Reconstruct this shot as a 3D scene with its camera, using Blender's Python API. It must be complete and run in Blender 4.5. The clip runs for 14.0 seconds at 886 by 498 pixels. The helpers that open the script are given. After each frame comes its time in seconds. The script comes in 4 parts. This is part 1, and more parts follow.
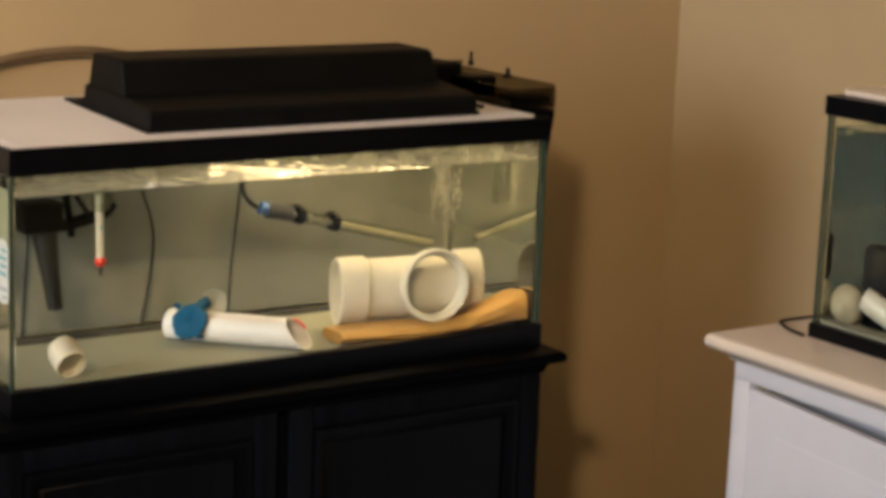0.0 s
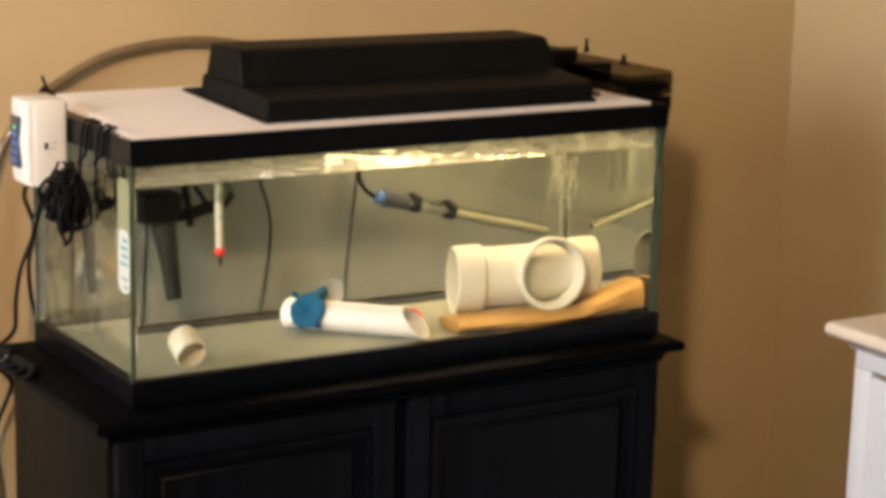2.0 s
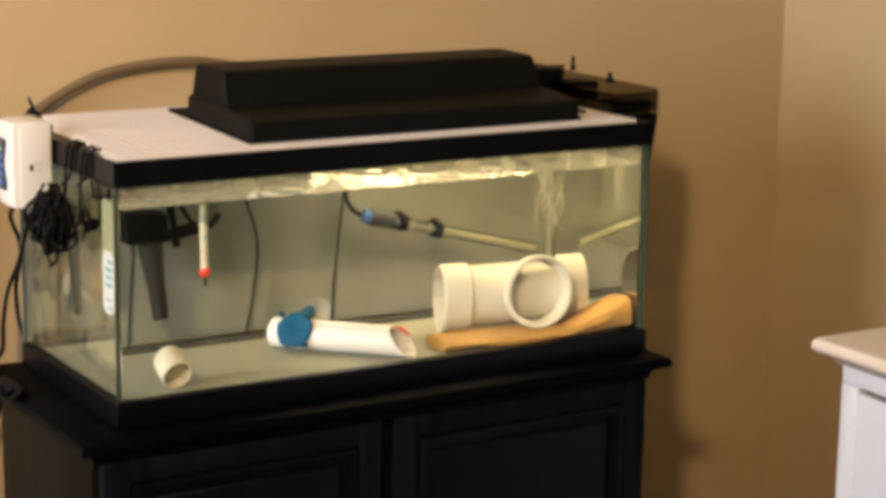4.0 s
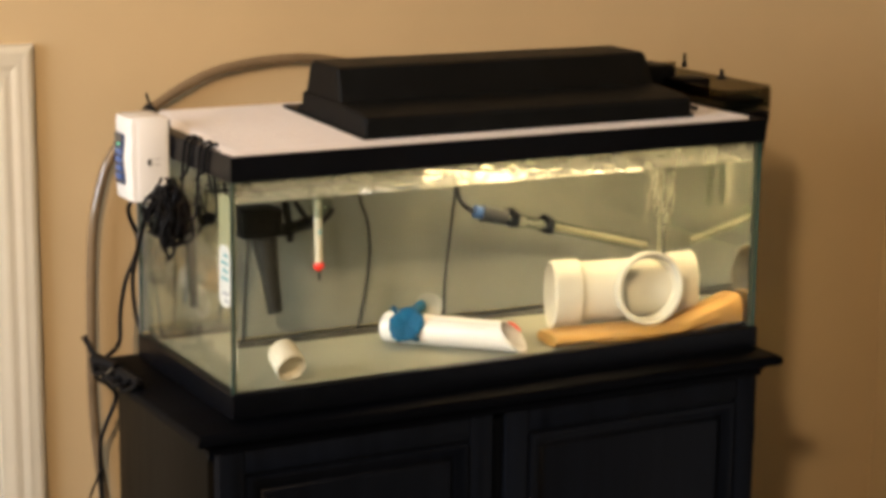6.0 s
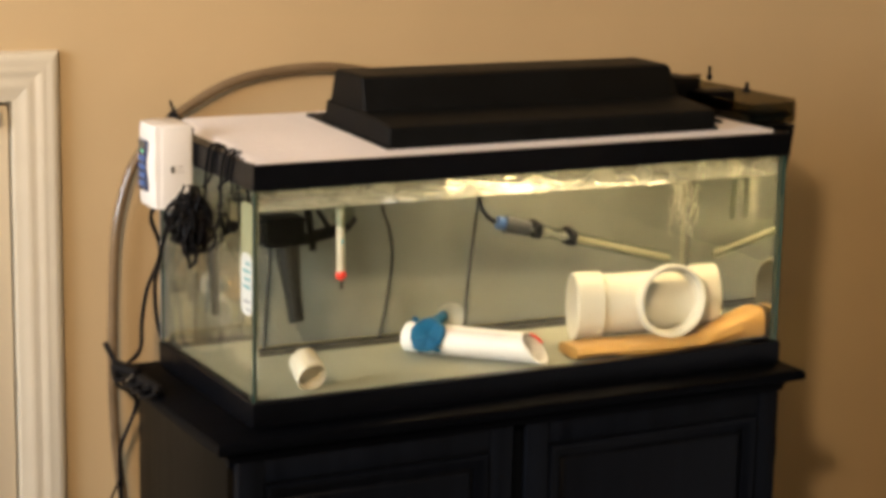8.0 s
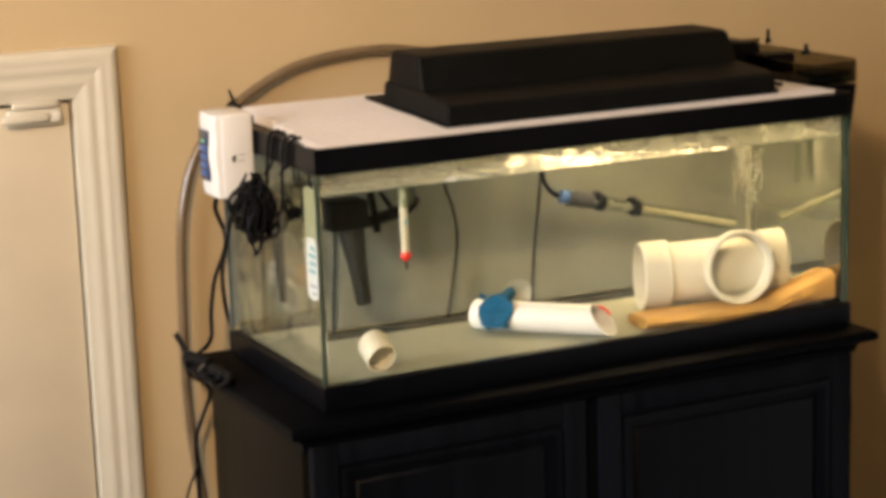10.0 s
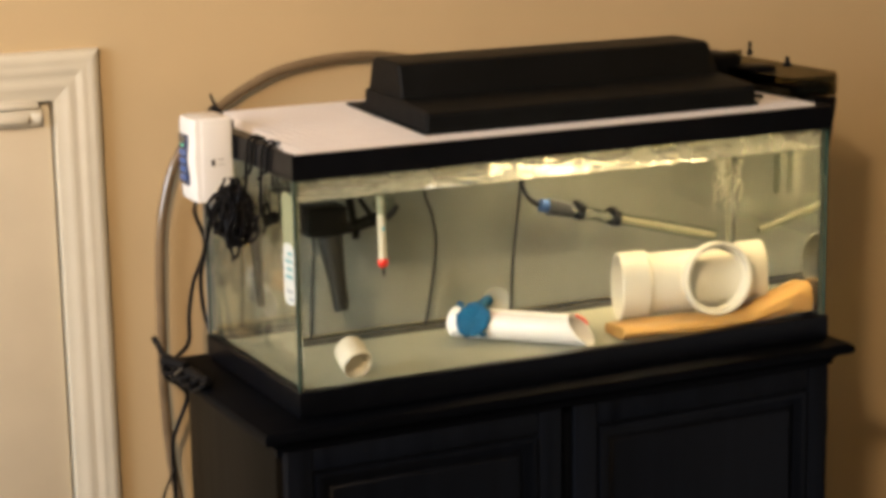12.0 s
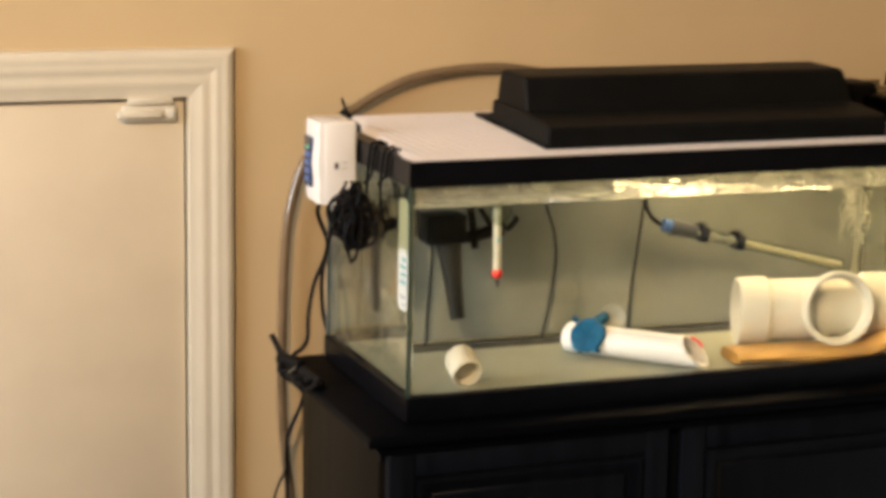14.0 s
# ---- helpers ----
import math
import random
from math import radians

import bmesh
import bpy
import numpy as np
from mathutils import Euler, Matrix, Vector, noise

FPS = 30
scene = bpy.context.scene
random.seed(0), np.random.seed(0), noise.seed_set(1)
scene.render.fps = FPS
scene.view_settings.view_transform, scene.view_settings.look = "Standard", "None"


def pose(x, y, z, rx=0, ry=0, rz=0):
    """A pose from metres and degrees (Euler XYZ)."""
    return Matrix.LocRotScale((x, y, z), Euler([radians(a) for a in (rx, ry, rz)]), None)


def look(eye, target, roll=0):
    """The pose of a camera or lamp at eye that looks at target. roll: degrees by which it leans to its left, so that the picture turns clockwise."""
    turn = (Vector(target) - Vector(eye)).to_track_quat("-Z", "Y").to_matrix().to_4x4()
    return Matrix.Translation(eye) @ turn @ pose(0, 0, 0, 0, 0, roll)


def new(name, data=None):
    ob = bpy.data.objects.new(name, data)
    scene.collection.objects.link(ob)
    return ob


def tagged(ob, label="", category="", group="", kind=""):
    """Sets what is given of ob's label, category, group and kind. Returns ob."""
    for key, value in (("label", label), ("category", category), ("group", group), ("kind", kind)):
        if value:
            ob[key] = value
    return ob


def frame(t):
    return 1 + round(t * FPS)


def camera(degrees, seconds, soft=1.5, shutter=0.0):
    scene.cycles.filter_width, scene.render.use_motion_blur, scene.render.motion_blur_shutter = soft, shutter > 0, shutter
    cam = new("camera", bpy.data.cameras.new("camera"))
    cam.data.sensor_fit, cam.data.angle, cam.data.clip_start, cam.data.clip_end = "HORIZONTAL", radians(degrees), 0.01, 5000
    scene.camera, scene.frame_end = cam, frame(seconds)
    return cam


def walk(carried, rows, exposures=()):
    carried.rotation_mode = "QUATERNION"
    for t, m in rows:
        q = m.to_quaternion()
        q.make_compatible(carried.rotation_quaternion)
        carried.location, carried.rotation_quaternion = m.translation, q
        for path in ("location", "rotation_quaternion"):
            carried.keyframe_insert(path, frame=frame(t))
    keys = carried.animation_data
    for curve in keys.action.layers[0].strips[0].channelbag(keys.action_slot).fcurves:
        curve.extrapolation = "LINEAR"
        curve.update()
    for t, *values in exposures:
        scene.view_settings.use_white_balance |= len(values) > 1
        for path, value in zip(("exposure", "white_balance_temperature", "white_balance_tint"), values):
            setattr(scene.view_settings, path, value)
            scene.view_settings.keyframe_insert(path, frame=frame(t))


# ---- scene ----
cam = camera(25.0, 14.0, soft=4.3)
PATH = [
    (0, (-0.872, -2.132, 1.409), (0.242, -0.523, 0.998), 2.2),
    (0.5, (-0.893, -2.128, 1.411), (0.141, -0.462, 1.016), 2.0),
    (1, (-0.902, -2.122, 1.411), (0.123, -0.454, 1.003), 1.8),
    (1.5, (-0.897, -2.119, 1.412), (0.112, -0.449, 0.971), 1.7),
    (2, (-0.884, -2.114, 1.413), (0.143, -0.453, 0.983), 1.4),
    (4.5, (-0.862, -2.136, 1.422), (0.16, -0.465, 1.014), 0.9),
    (5, (-0.867, -2.139, 1.42), (0.152, -0.462, 1.033), 1.8),
    (5.5, (-0.878, -2.139, 1.421), (0.065, -0.426, 1.001), 1.3),
    (6, (-0.882, -2.137, 1.419), (0.053, -0.419, 1.0), 0.7),
    (6.5, (-0.883, -2.138, 1.418), (0.049, -0.417, 1.011), 0.6),
    (7, (-0.886, -2.137, 1.418), (0.032, -0.407, 1.013), 0.8),
    (7.5, (-0.88, -2.134, 1.418), (0.015, -0.395, 1.001), 0.1),
    (8, (-0.88, -2.133, 1.418), (0.036, -0.403, 1.009), 1.2),
    (10.5, (-0.869, -2.14, 1.412), (-0.028, -0.377, 0.982), -2.2),
    (11, (-0.867, -2.142, 1.412), (-0.005, -0.391, 0.974), -1.3),
    (11.5, (-0.861, -2.146, 1.412), (0.004, -0.397, 0.971), -0.9),
    (12, (-0.855, -2.149, 1.415), (0.001, -0.392, 0.994), -1.0),
    (12.5, (-0.844, -2.155, 1.418), (-0.008, -0.379, 1.033), -0.3),
    (13, (-0.828, -2.167, 1.418), (-0.03, -0.377, 1.021), -0.2),
    (13.5, (-0.815, -2.184, 1.417), (-0.047, -0.377, 1.037), 1.1),
    (14, (-0.796, -2.187, 1.413), (-0.096, -0.358, 1.006), 1.1),
]
walk(cam, [(t, look(eye, target, roll)) for t, eye, target, roll in PATH],
     exposures=[(0, -0.5), (0.5, -0.25), (1.0, 0.0), (14.0, 0.0)])

# ---------- light ----------
world = bpy.data.worlds.new("world")
scene.world = world
world.use_nodes = True
wn = world.node_tree.nodes
sky = wn.new("ShaderNodeTexSky")
sky.sky_type = "NISHITA"
sky.sun_disc = False
sky.sun_elevation, sky.sun_rotation = radians(30), radians(-100)
world.node_tree.links.new(sky.outputs[0], wn["Background"].inputs[0])
wn["Background"].inputs[1].default_value = 0.1


def area(name, m, sx, sy, watts, color):
    data = bpy.data.lights.new(name, "AREA")
    data.shape, data.size, data.size_y, data.energy, data.color = "RECTANGLE", sx, sy, watts, color
    ob = new(name, data)
    ob.matrix_world = m
    return ob


# daylight in the window of the west wall, a warm ceiling lamp behind the camera, the tubes under the hood
area("window_light", look((-2.92, -0.75, 1.65), (0.2, 0.0, 0.9)), 1.3, 1.2, 98, (0.92, 0.95, 1.0))
area("ceiling_light", look((-1.57, -2.45, 2.35), (-0.1, 0.45, 1.56)), 0.18, 0.18, 23.5, (1.0, 0.69, 0.42)).data.spread = radians(85)
area("hood_light", look((0.565, 0.195, 1.014), (0.575, 0.215, 0.0)), 0.37, 0.05, 1.55, (1.0, 0.71, 0.39)).data.spread = radians(178)


# ---------- materials ----------
def material(name, color, rough=0.5, metal=0.0, vary=0.06, scale=20.0, bump=0.0, bump_scale=200.0, stretch=(1, 1, 1), spec=0.5, dark=None, blotch=0.5):
    m = bpy.data.materials.new(name)
    m.use_nodes = True
    nt = m.node_tree
    n, l = nt.nodes, nt.links
    b = n["Principled BSDF"]
    b.inputs["Roughness"].default_value, b.inputs["Metallic"].default_value = rough, metal
    b.inputs["Specular IOR Level"].default_value = spec
    tc = n.new("ShaderNodeTexCoord")
    mp = n.new("ShaderNodeMapping")
    mp.inputs["Scale"].default_value = stretch
    l.new(tc.outputs["Object"], mp.inputs[0])
    big = n.new("ShaderNodeTexNoise")
    big.inputs["Scale"].default_value, big.inputs["Detail"].default_value = scale * 0.15, 3
    fine = n.new("ShaderNodeTexNoise")
    fine.inputs["Scale"].default_value, fine.inputs["Detail"].default_value = scale, 5
    for t in (big, fine):
        l.new(mp.outputs[0], t.inputs["Vector"])
    mix = n.new("ShaderNodeMix")
    mix.data_type, mix.inputs[0].default_value = "FLOAT", blotch
    l.new(fine.outputs[0], mix.inputs[2])
    l.new(big.outputs[0], mix.inputs[3])
    ramp = n.new("ShaderNodeValToRGB")
    lo = dark or [c * (1 - 2.5 * vary) for c in color]
    hi = [min(1, c * (1 + 1.5 * vary)) for c in color]
    ramp.color_ramp.elements[0].position, ramp.color_ramp.elements[1].position = 0.3, 0.7
    ramp.color_ramp.elements[0].color, ramp.color_ramp.elements[1].color = (*lo, 1), (*hi, 1)
    l.new(mix.outputs[0], ramp.inputs[0])
    l.new(ramp.outputs[0], b.inputs["Base Color"])
    rr = n.new("ShaderNodeMapRange")
    rr.inputs["To Min"].default_value, rr.inputs["To Max"].default_value = max(0, rough - 0.08), min(1, rough + 0.1)
    l.new(fine.outputs[0], rr.inputs[0])
    l.new(rr.outputs[0], b.inputs["Roughness"])
    if bump:
        tex = n.new("ShaderNodeTexNoise")
        tex.inputs["Scale"].default_value, tex.inputs["Detail"].default_value = bump_scale, 3
        l.new(mp.outputs[0], tex.inputs["Vector"])
        bp = n.new("ShaderNodeBump")
        bp.inputs["Strength"].default_value, bp.inputs["Distance"].default_value = bump, 0.002
        l.new(tex.outputs[0], bp.inputs["Height"])
        l.new(bp.outputs[0], b.inputs["Normal"])
    return m


def pane_material(name, tint, gloss=0.04):
    """A clear sheet that doesn't bend light: tinted transparency and a mirror gloss that grows at grazing angles."""
    m = bpy.data.materials.new(name)
    m.use_nodes = True
    nt = m.node_tree
    n, l = nt.nodes, nt.links
    n.remove(n["Principled BSDF"])
    clear, shine, mix = n.new("ShaderNodeBsdfTransparent"), n.new("ShaderNodeBsdfGlossy"), n.new("ShaderNodeMixShader")
    clear.inputs[0].default_value = (*tint, 1)
    shine.inputs["Roughness"].default_value = 0.01
    lw = n.new("ShaderNodeLayerWeight")
    lw.inputs[0].default_value = 0.5
    power, scale = n.new("ShaderNodeMath"), n.new("ShaderNodeMath")
    power.operation, scale.operation = "POWER", "MULTIPLY_ADD"
    power.inputs[1].default_value = 5
    scale.inputs[1].default_value, scale.inputs[2].default_value = 0.5, gloss
    l.new(lw.outputs["Facing"], power.inputs[0])
    l.new(power.outputs[0], scale.inputs[0])
    l.new(scale.outputs[0], mix.inputs[0])
    l.new(clear.outputs[0], mix.inputs[1])
    l.new(shine.outputs[0], mix.inputs[2])
    l.new(mix.outputs[0], n["Material Output"].inputs[0])
    return m


def refracting(name, tint, ior, rough=0.0):
    m = bpy.data.materials.new(name)
    m.use_nodes = True
    n, l = m.node_tree.nodes, m.node_tree.links
    n.remove(n["Principled BSDF"])
    g = n.new("ShaderNodeBsdfGlass")
    g.inputs["Color"].default_value = (*tint, 1)
    g.inputs["IOR"].default_value, g.inputs["Roughness"].default_value = ior, rough
    l.new(g.outputs[0], n["Material Output"].inputs[0])
    return m


def glowing(name, color, strength):
    m = bpy.data.materials.new(name)
    m.use_nodes = True
    b = m.node_tree.nodes["Principled BSDF"]
    b.inputs["Base Color"].default_value = (*color, 1)
    b.inputs["Emission Color"].default_value = (*color, 1)
    b.inputs["Emission Strength"].default_value = strength
    return m


WALL = material("tan_wall_paint", (0.478, 0.366, 0.210), 0.75, vary=0.02, scale=9, bump=0.25, bump_scale=260)
CEIL = material("ceiling_paint", (0.50, 0.47, 0.42), 0.9, vary=0.02, scale=30, bump=0.2)
CARPET = material("brown_carpet", (0.055, 0.042, 0.030), 0.95, vary=0.12, scale=300, bump=0.8, bump_scale=500)
TRIM = material("white_trim_paint", (0.54, 0.505, 0.41), 0.42, vary=0.025, scale=25, bump=0.06, bump_scale=120)
DOOR = material("cream_door_paint", (0.61, 0.545, 0.42), 0.5, vary=0.03, scale=14, bump=0.1, bump_scale=180)
BLACKWOOD = material("black_stained_wood", (0.0036, 0.0048, 0.0078), 0.45, vary=0.3, scale=60, bump=0.15, bump_scale=90, stretch=(1, 1, 0.08), spec=0.06)
PANELWOOD = material("black_wood_panel", (0.0025, 0.0033, 0.0054), 0.38, vary=0.3, scale=60, bump=0.15, bump_scale=90, stretch=(1, 1, 0.08), spec=0.09)
BLACKTOP = material("black_painted_top", (0.0017, 0.0021, 0.0033), 0.42, vary=0.3, scale=60, bump=0.1, bump_scale=90, stretch=(0.08, 1, 1), spec=0.03)
# side wood's browner base colour holds light falling on the stand's left side
SIDEWOOD_LIT = material("black_wood_side_lit", (0.0054, 0.0043, 0.0028), 0.45, vary=0.3, scale=60, bump=0.15, bump_scale=90, stretch=(1, 1, 0.08), spec=0.07)
BLACKPLASTIC = material("black_plastic", (0.0024, 0.0026, 0.0032), 0.45, vary=0.15, scale=60, bump=0.1, bump_scale=700, spec=0.06)
HOODPLASTIC = material("textured_black_plastic", (0.0044, 0.0050, 0.0056), 0.55, vary=0.2, scale=40, bump=0.25, bump_scale=900, spec=0.09)
RIM = material("glossy_black_rim", (0.0019, 0.0024, 0.0039), 0.33, vary=0.15, scale=60, bump=0.05, bump_scale=400, spec=0.13)
RUBBER = material("black_rubber", (0.004, 0.004, 0.005), 0.5, vary=0.15, scale=90, spec=0.12)
CORDGREY = material("dark_grey_cord", (0.034, 0.036, 0.034), 0.55, vary=0.15, scale=90, spec=0.2)
EGGCRATE = material("white_plastic_grille", (0.93, 0.91, 0.91), 0.5, vary=0.03, scale=60)
en, el = EGGCRATE.node_tree.nodes, EGGCRATE.node_tree.links  # thin plastic lets light through
glow_through, both = en.new("ShaderNodeBsdfTranslucent"), en.new("ShaderNodeMixShader")
glow_through.inputs[0].default_value, both.inputs[0].default_value = (0.92, 0.89, 0.87, 1), 0.45
el.new(en["Principled BSDF"].outputs[0], both.inputs[1])
el.new(glow_through.outputs[0], both.inputs[2])
el.new(both.outputs[0], en["Material Output"].inputs[0])
PVC = material("white_pvc", (0.60, 0.585, 0.51), 0.35, vary=0.04, scale=25, bump=0.03)
PVC_WHITE = material("bright_white_pvc", (0.66, 0.65, 0.65), 0.38, vary=0.03, scale=25, bump=0.03)
PVC_OLD = material("algae_stained_pvc", (0.52, 0.51, 0.48), 0.5, vary=0.12, scale=40, dark=(0.40, 0.35, 0.25))
WHITEPLASTIC = material("white_plastic", (0.70, 0.69, 0.67), 0.32, vary=0.02, scale=40)
SCREEN = material("dark_blue_screen", (0.02, 0.035, 0.09), 0.12, vary=0.1, scale=60)
BUTTON = material("blue_button", (0.04, 0.11, 0.33), 0.3, vary=0.1, scale=90)
GREENLED = glowing("green_indicator", (0.15, 0.6, 0.30), 0.25)
DARK = material("dark_slot", (0.01, 0.01, 0.01), 0.6)
GREYBACK = material("grey_background_film", (0.190, 0.190, 0.190), 0.6, vary=0.08, scale=30)
FOAM = material("pale_green_foam", (0.248, 0.253, 0.203), 0.7, vary=0.06, scale=30, blotch=0.7)
DRIFTWOOD = material("orange_brown_wood", (0.42, 0.225, 0.045), 0.6, vary=0.15, scale=45, bump=0.3, bump_scale=80, stretch=(0.3, 1, 1))
BLUE = material("blue_plastic", (0.002, 0.085, 0.20), 0.6, vary=0.15, scale=60, spec=0.15)
RED = material("red_tip", (0.70, 0.03, 0.02), 0.35, vary=0.05)
SCALEPAPER = material("thermometer_scale", (0.52, 0.49, 0.40), 0.5, vary=0.05, scale=120)
BROWNPLASTIC = material("algae_brown_plastic", (0.0075, 0.0070, 0.0050), 0.5, vary=0.3, scale=50, dark=(0.003, 0.003, 0.003))
HOSE = material("brown_vinyl_hose", (0.150, 0.105, 0.060), 0.16, vary=0.15, scale=25, spec=0.8)
SMOKE = pane_material("smoked_plastic", (0.55, 0.53, 0.47), 0.04)
CLEARPLASTIC = pane_material("clear_plastic", (0.80, 0.84, 0.80), 0.06)
GLASS = pane_material("aquarium_glass", (0.970, 0.985, 0.962), 0.006)
# tint added to block light, for the tank's shadow on the wall
SHADEGLASS = pane_material("shadow_casting_glass", (0.34, 0.35, 0.24), 0.006)
GLASSEDGE = material("green_glass_edge", (0.03, 0.06, 0.048), 0.15, vary=0.1, scale=40)
SEAM = material("clear_silicone_seam", (0.10, 0.13, 0.10), 0.3, vary=0.15, scale=60)
def hazed(name, color, low, high):
    """Painted haze film: clear patches, and patches that scatter light to both sides."""
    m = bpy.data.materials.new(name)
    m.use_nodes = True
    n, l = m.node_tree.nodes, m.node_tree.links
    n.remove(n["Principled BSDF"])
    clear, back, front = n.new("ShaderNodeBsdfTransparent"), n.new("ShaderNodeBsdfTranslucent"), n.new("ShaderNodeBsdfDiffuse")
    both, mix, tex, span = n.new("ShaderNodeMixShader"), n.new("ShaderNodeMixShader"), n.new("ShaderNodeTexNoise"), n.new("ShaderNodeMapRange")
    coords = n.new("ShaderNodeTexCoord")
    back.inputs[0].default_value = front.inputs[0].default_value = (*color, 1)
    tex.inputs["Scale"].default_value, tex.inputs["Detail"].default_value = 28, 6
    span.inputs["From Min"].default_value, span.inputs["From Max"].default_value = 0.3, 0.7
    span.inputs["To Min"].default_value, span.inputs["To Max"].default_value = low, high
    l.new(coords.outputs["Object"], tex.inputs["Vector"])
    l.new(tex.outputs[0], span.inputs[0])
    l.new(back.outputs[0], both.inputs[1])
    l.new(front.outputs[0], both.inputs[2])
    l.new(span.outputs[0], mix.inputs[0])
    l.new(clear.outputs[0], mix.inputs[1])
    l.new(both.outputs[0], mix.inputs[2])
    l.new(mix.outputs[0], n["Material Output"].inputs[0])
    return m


HAZE = hazed("pale_haze", (0.82, 0.82, 0.66), 0.10, 0.40)
WATER = refracting("aquarium_water", (0.97, 0.975, 0.93), 1.333)
STEEL = material("grey_metal", (0.45, 0.44, 0.42), 0.35, metal=0.9, vary=0.05)
# one white paint: daylight's blue and the lamp's warmth are put into these colours
COOLWHITE = material("white_cabinet_lit_cool", (0.66, 0.68, 0.76), 0.38, vary=0.02, scale=20, bump=0.04, bump_scale=120)
WARMWHITE = material("white_lit_warm", (0.73, 0.64, 0.56), 0.3, vary=0.03, scale=12, bump=0.04, bump_scale=120)
TEAL = material("teal_print", (0.17, 0.40, 0.46), 0.5)
YELLOWFILM = material("pale_yellow_film", (0.30, 0.315, 0.19), 0.4, vary=0.06)
LABELWHITE = material("white_label", (0.62, 0.65, 0.64), 0.4, vary=0.03)
DARKBACK = material("dark_teal_background", (0.026, 0.034, 0.036), 0.5, vary=0.2, scale=20)
SPONGE = material("black_sponge", (0.01, 0.01, 0.011), 0.9, vary=0.3, scale=90, bump=0.8, bump_scale=300)
PALEROCK = material("pale_rock", (0.44, 0.40, 0.29), 0.8, vary=0.2, scale=40, bump=0.5, bump_scale=60)
MURKGREY = material("murky_water_grey", (0.055, 0.054, 0.046), 0.8, vary=0.3, scale=40)
BULB = glowing("warm_tube", (1.0, 0.82, 0.52), 2.0)


# ---------- mesh helpers ----------
def box(bm, x0, x1, y0, y1, z0, z1, bevel=0.0, seg=2):
    r = bmesh.ops.create_cube(bm, size=1, matrix=Matrix.Translation(((x0 + x1) / 2, (y0 + y1) / 2, (z0 + z1) / 2)) @ Matrix.Diagonal((x1 - x0, y1 - y0, z1 - z0, 1)))
    if bevel:
        edges = list({e for v in r["verts"] for e in v.link_edges})
        bmesh.ops.bevel(bm, geom=edges, offset=bevel, segments=seg, affect="EDGES", profile=0.5)
    return bm


def boxed(*a, **k):
    return box(bmesh.new(), *a, **k)


def loft(bm, rings, close=True, caps=True):
    """Skin between rings of equal length."""
    rows = [[bm.verts.new(p) for p in ring] for ring in rings]
    n = len(rows[0])
    for a, b in zip(rows, rows[1:]):
        for i in range(n if close else n - 1):
            bm.faces.new((a[i], a[(i + 1) % n], b[(i + 1) % n], b[i]))
    if caps:
        bm.faces.new(rows[0][::-1])
        bm.faces.new(rows[-1])
    bmesh.ops.recalc_face_normals(bm, faces=bm.faces)
    return bm


def lathe(bm, profile, m, n=40, caps=False, shut=False):
    """Turns a profile of (radius, height) round the z axis of the pose m. shut: joins the last ring to the first."""
    rings = [[m @ Vector((r * math.cos(2 * math.pi * i / n), r * math.sin(2 * math.pi * i / n), h)) for i in range(n)] for r, h in profile]
    rows = [[bm.verts.new(p) for p in ring] for ring in rings]
    pairs = list(zip(rows, rows[1:])) + ([(rows[-1], rows[0])] if shut else [])
    for a, b in pairs:
        for i in range(n):
            bm.faces.new((a[i], a[(i + 1) % n], b[(i + 1) % n], b[i]))
    if caps:
        bm.faces.new(rows[0][::-1])
        bm.faces.new(rows[-1])
    bmesh.ops.recalc_face_normals(bm, faces=bm.faces)
    return bm


def spline(points, steps=8):
    """Catmull-Rom through the points."""
    p = [Vector(q) for q in points]
    p = [2 * p[0] - p[1], *p, 2 * p[-1] - p[-2]]
    out = []
    for a, b, c, d in zip(p, p[1:], p[2:], p[3:]):
        for i in range(steps):
            t = i / steps
            out.append(0.5 * (2 * b + (c - a) * t + (2 * a - 5 * b + 4 * c - d) * t * t + (3 * b - a - 3 * c + d) * t**3))
    return out + [p[-2]]


def cable(bm, points, radius, n=8, steps=8, taper=None):
    """A round cable or rod along the points."""
    path = spline(points, steps) if steps > 1 else [Vector(q) for q in points]
    rings = []
    side = None
    for i, q in enumerate(path):
        way = (path[min(i + 1, len(path) - 1)] - path[max(i - 1, 0)]).normalized()
        side = way.orthogonal() if side is None else side - way * side.dot(way)
        side.normalize()
        up = way.cross(side)
        r = radius if taper is None else radius + (taper - radius) * i / (len(path) - 1)
        rings.append([q + r * (math.cos(2 * math.pi * k / n) * side + math.sin(2 * math.pi * k / n) * up) for k in range(n)])
    return loft(bm, rings)


def mesh_of(name, bm, mat, smooth=40):
    data = bpy.data.meshes.new(name)
    bmesh.ops.recalc_face_normals(bm, faces=bm.faces)
    bm.to_mesh(data)
    bm.free()
    data.materials.append(mat)
    if smooth:
        data.shade_smooth()
        data.set_sharp_from_angle(angle=radians(smooth))
    return data


def thing(name, base, label, category, group="", kind=""):
    """An Empty at its base that parents its parts."""
    ob = new(name)
    ob.empty_display_size = 0.05
    ob.location = base
    return tagged(ob, label, category, group, kind)


def part(name, bm, mat, parent, label="", smooth=40):
    """One mesh, given in world coordinates, under a thing or a part."""
    ob = new(name, mesh_of(name, bm, mat, smooth))
    bpy.context.view_layer.update()
    ob.parent = parent
    ob.matrix_parent_inverse = parent.matrix_world.inverted()
    return tagged(ob, label)


def solo(name, bm, mat, label, category, group="", kind="", smooth=40):
    ob = new(name, mesh_of(name, bm, mat, smooth))
    return tagged(ob, label, category, group, kind)


# ---------- room ----------
WY, EX = 0.45, 1.386  # faces of the north and east wall
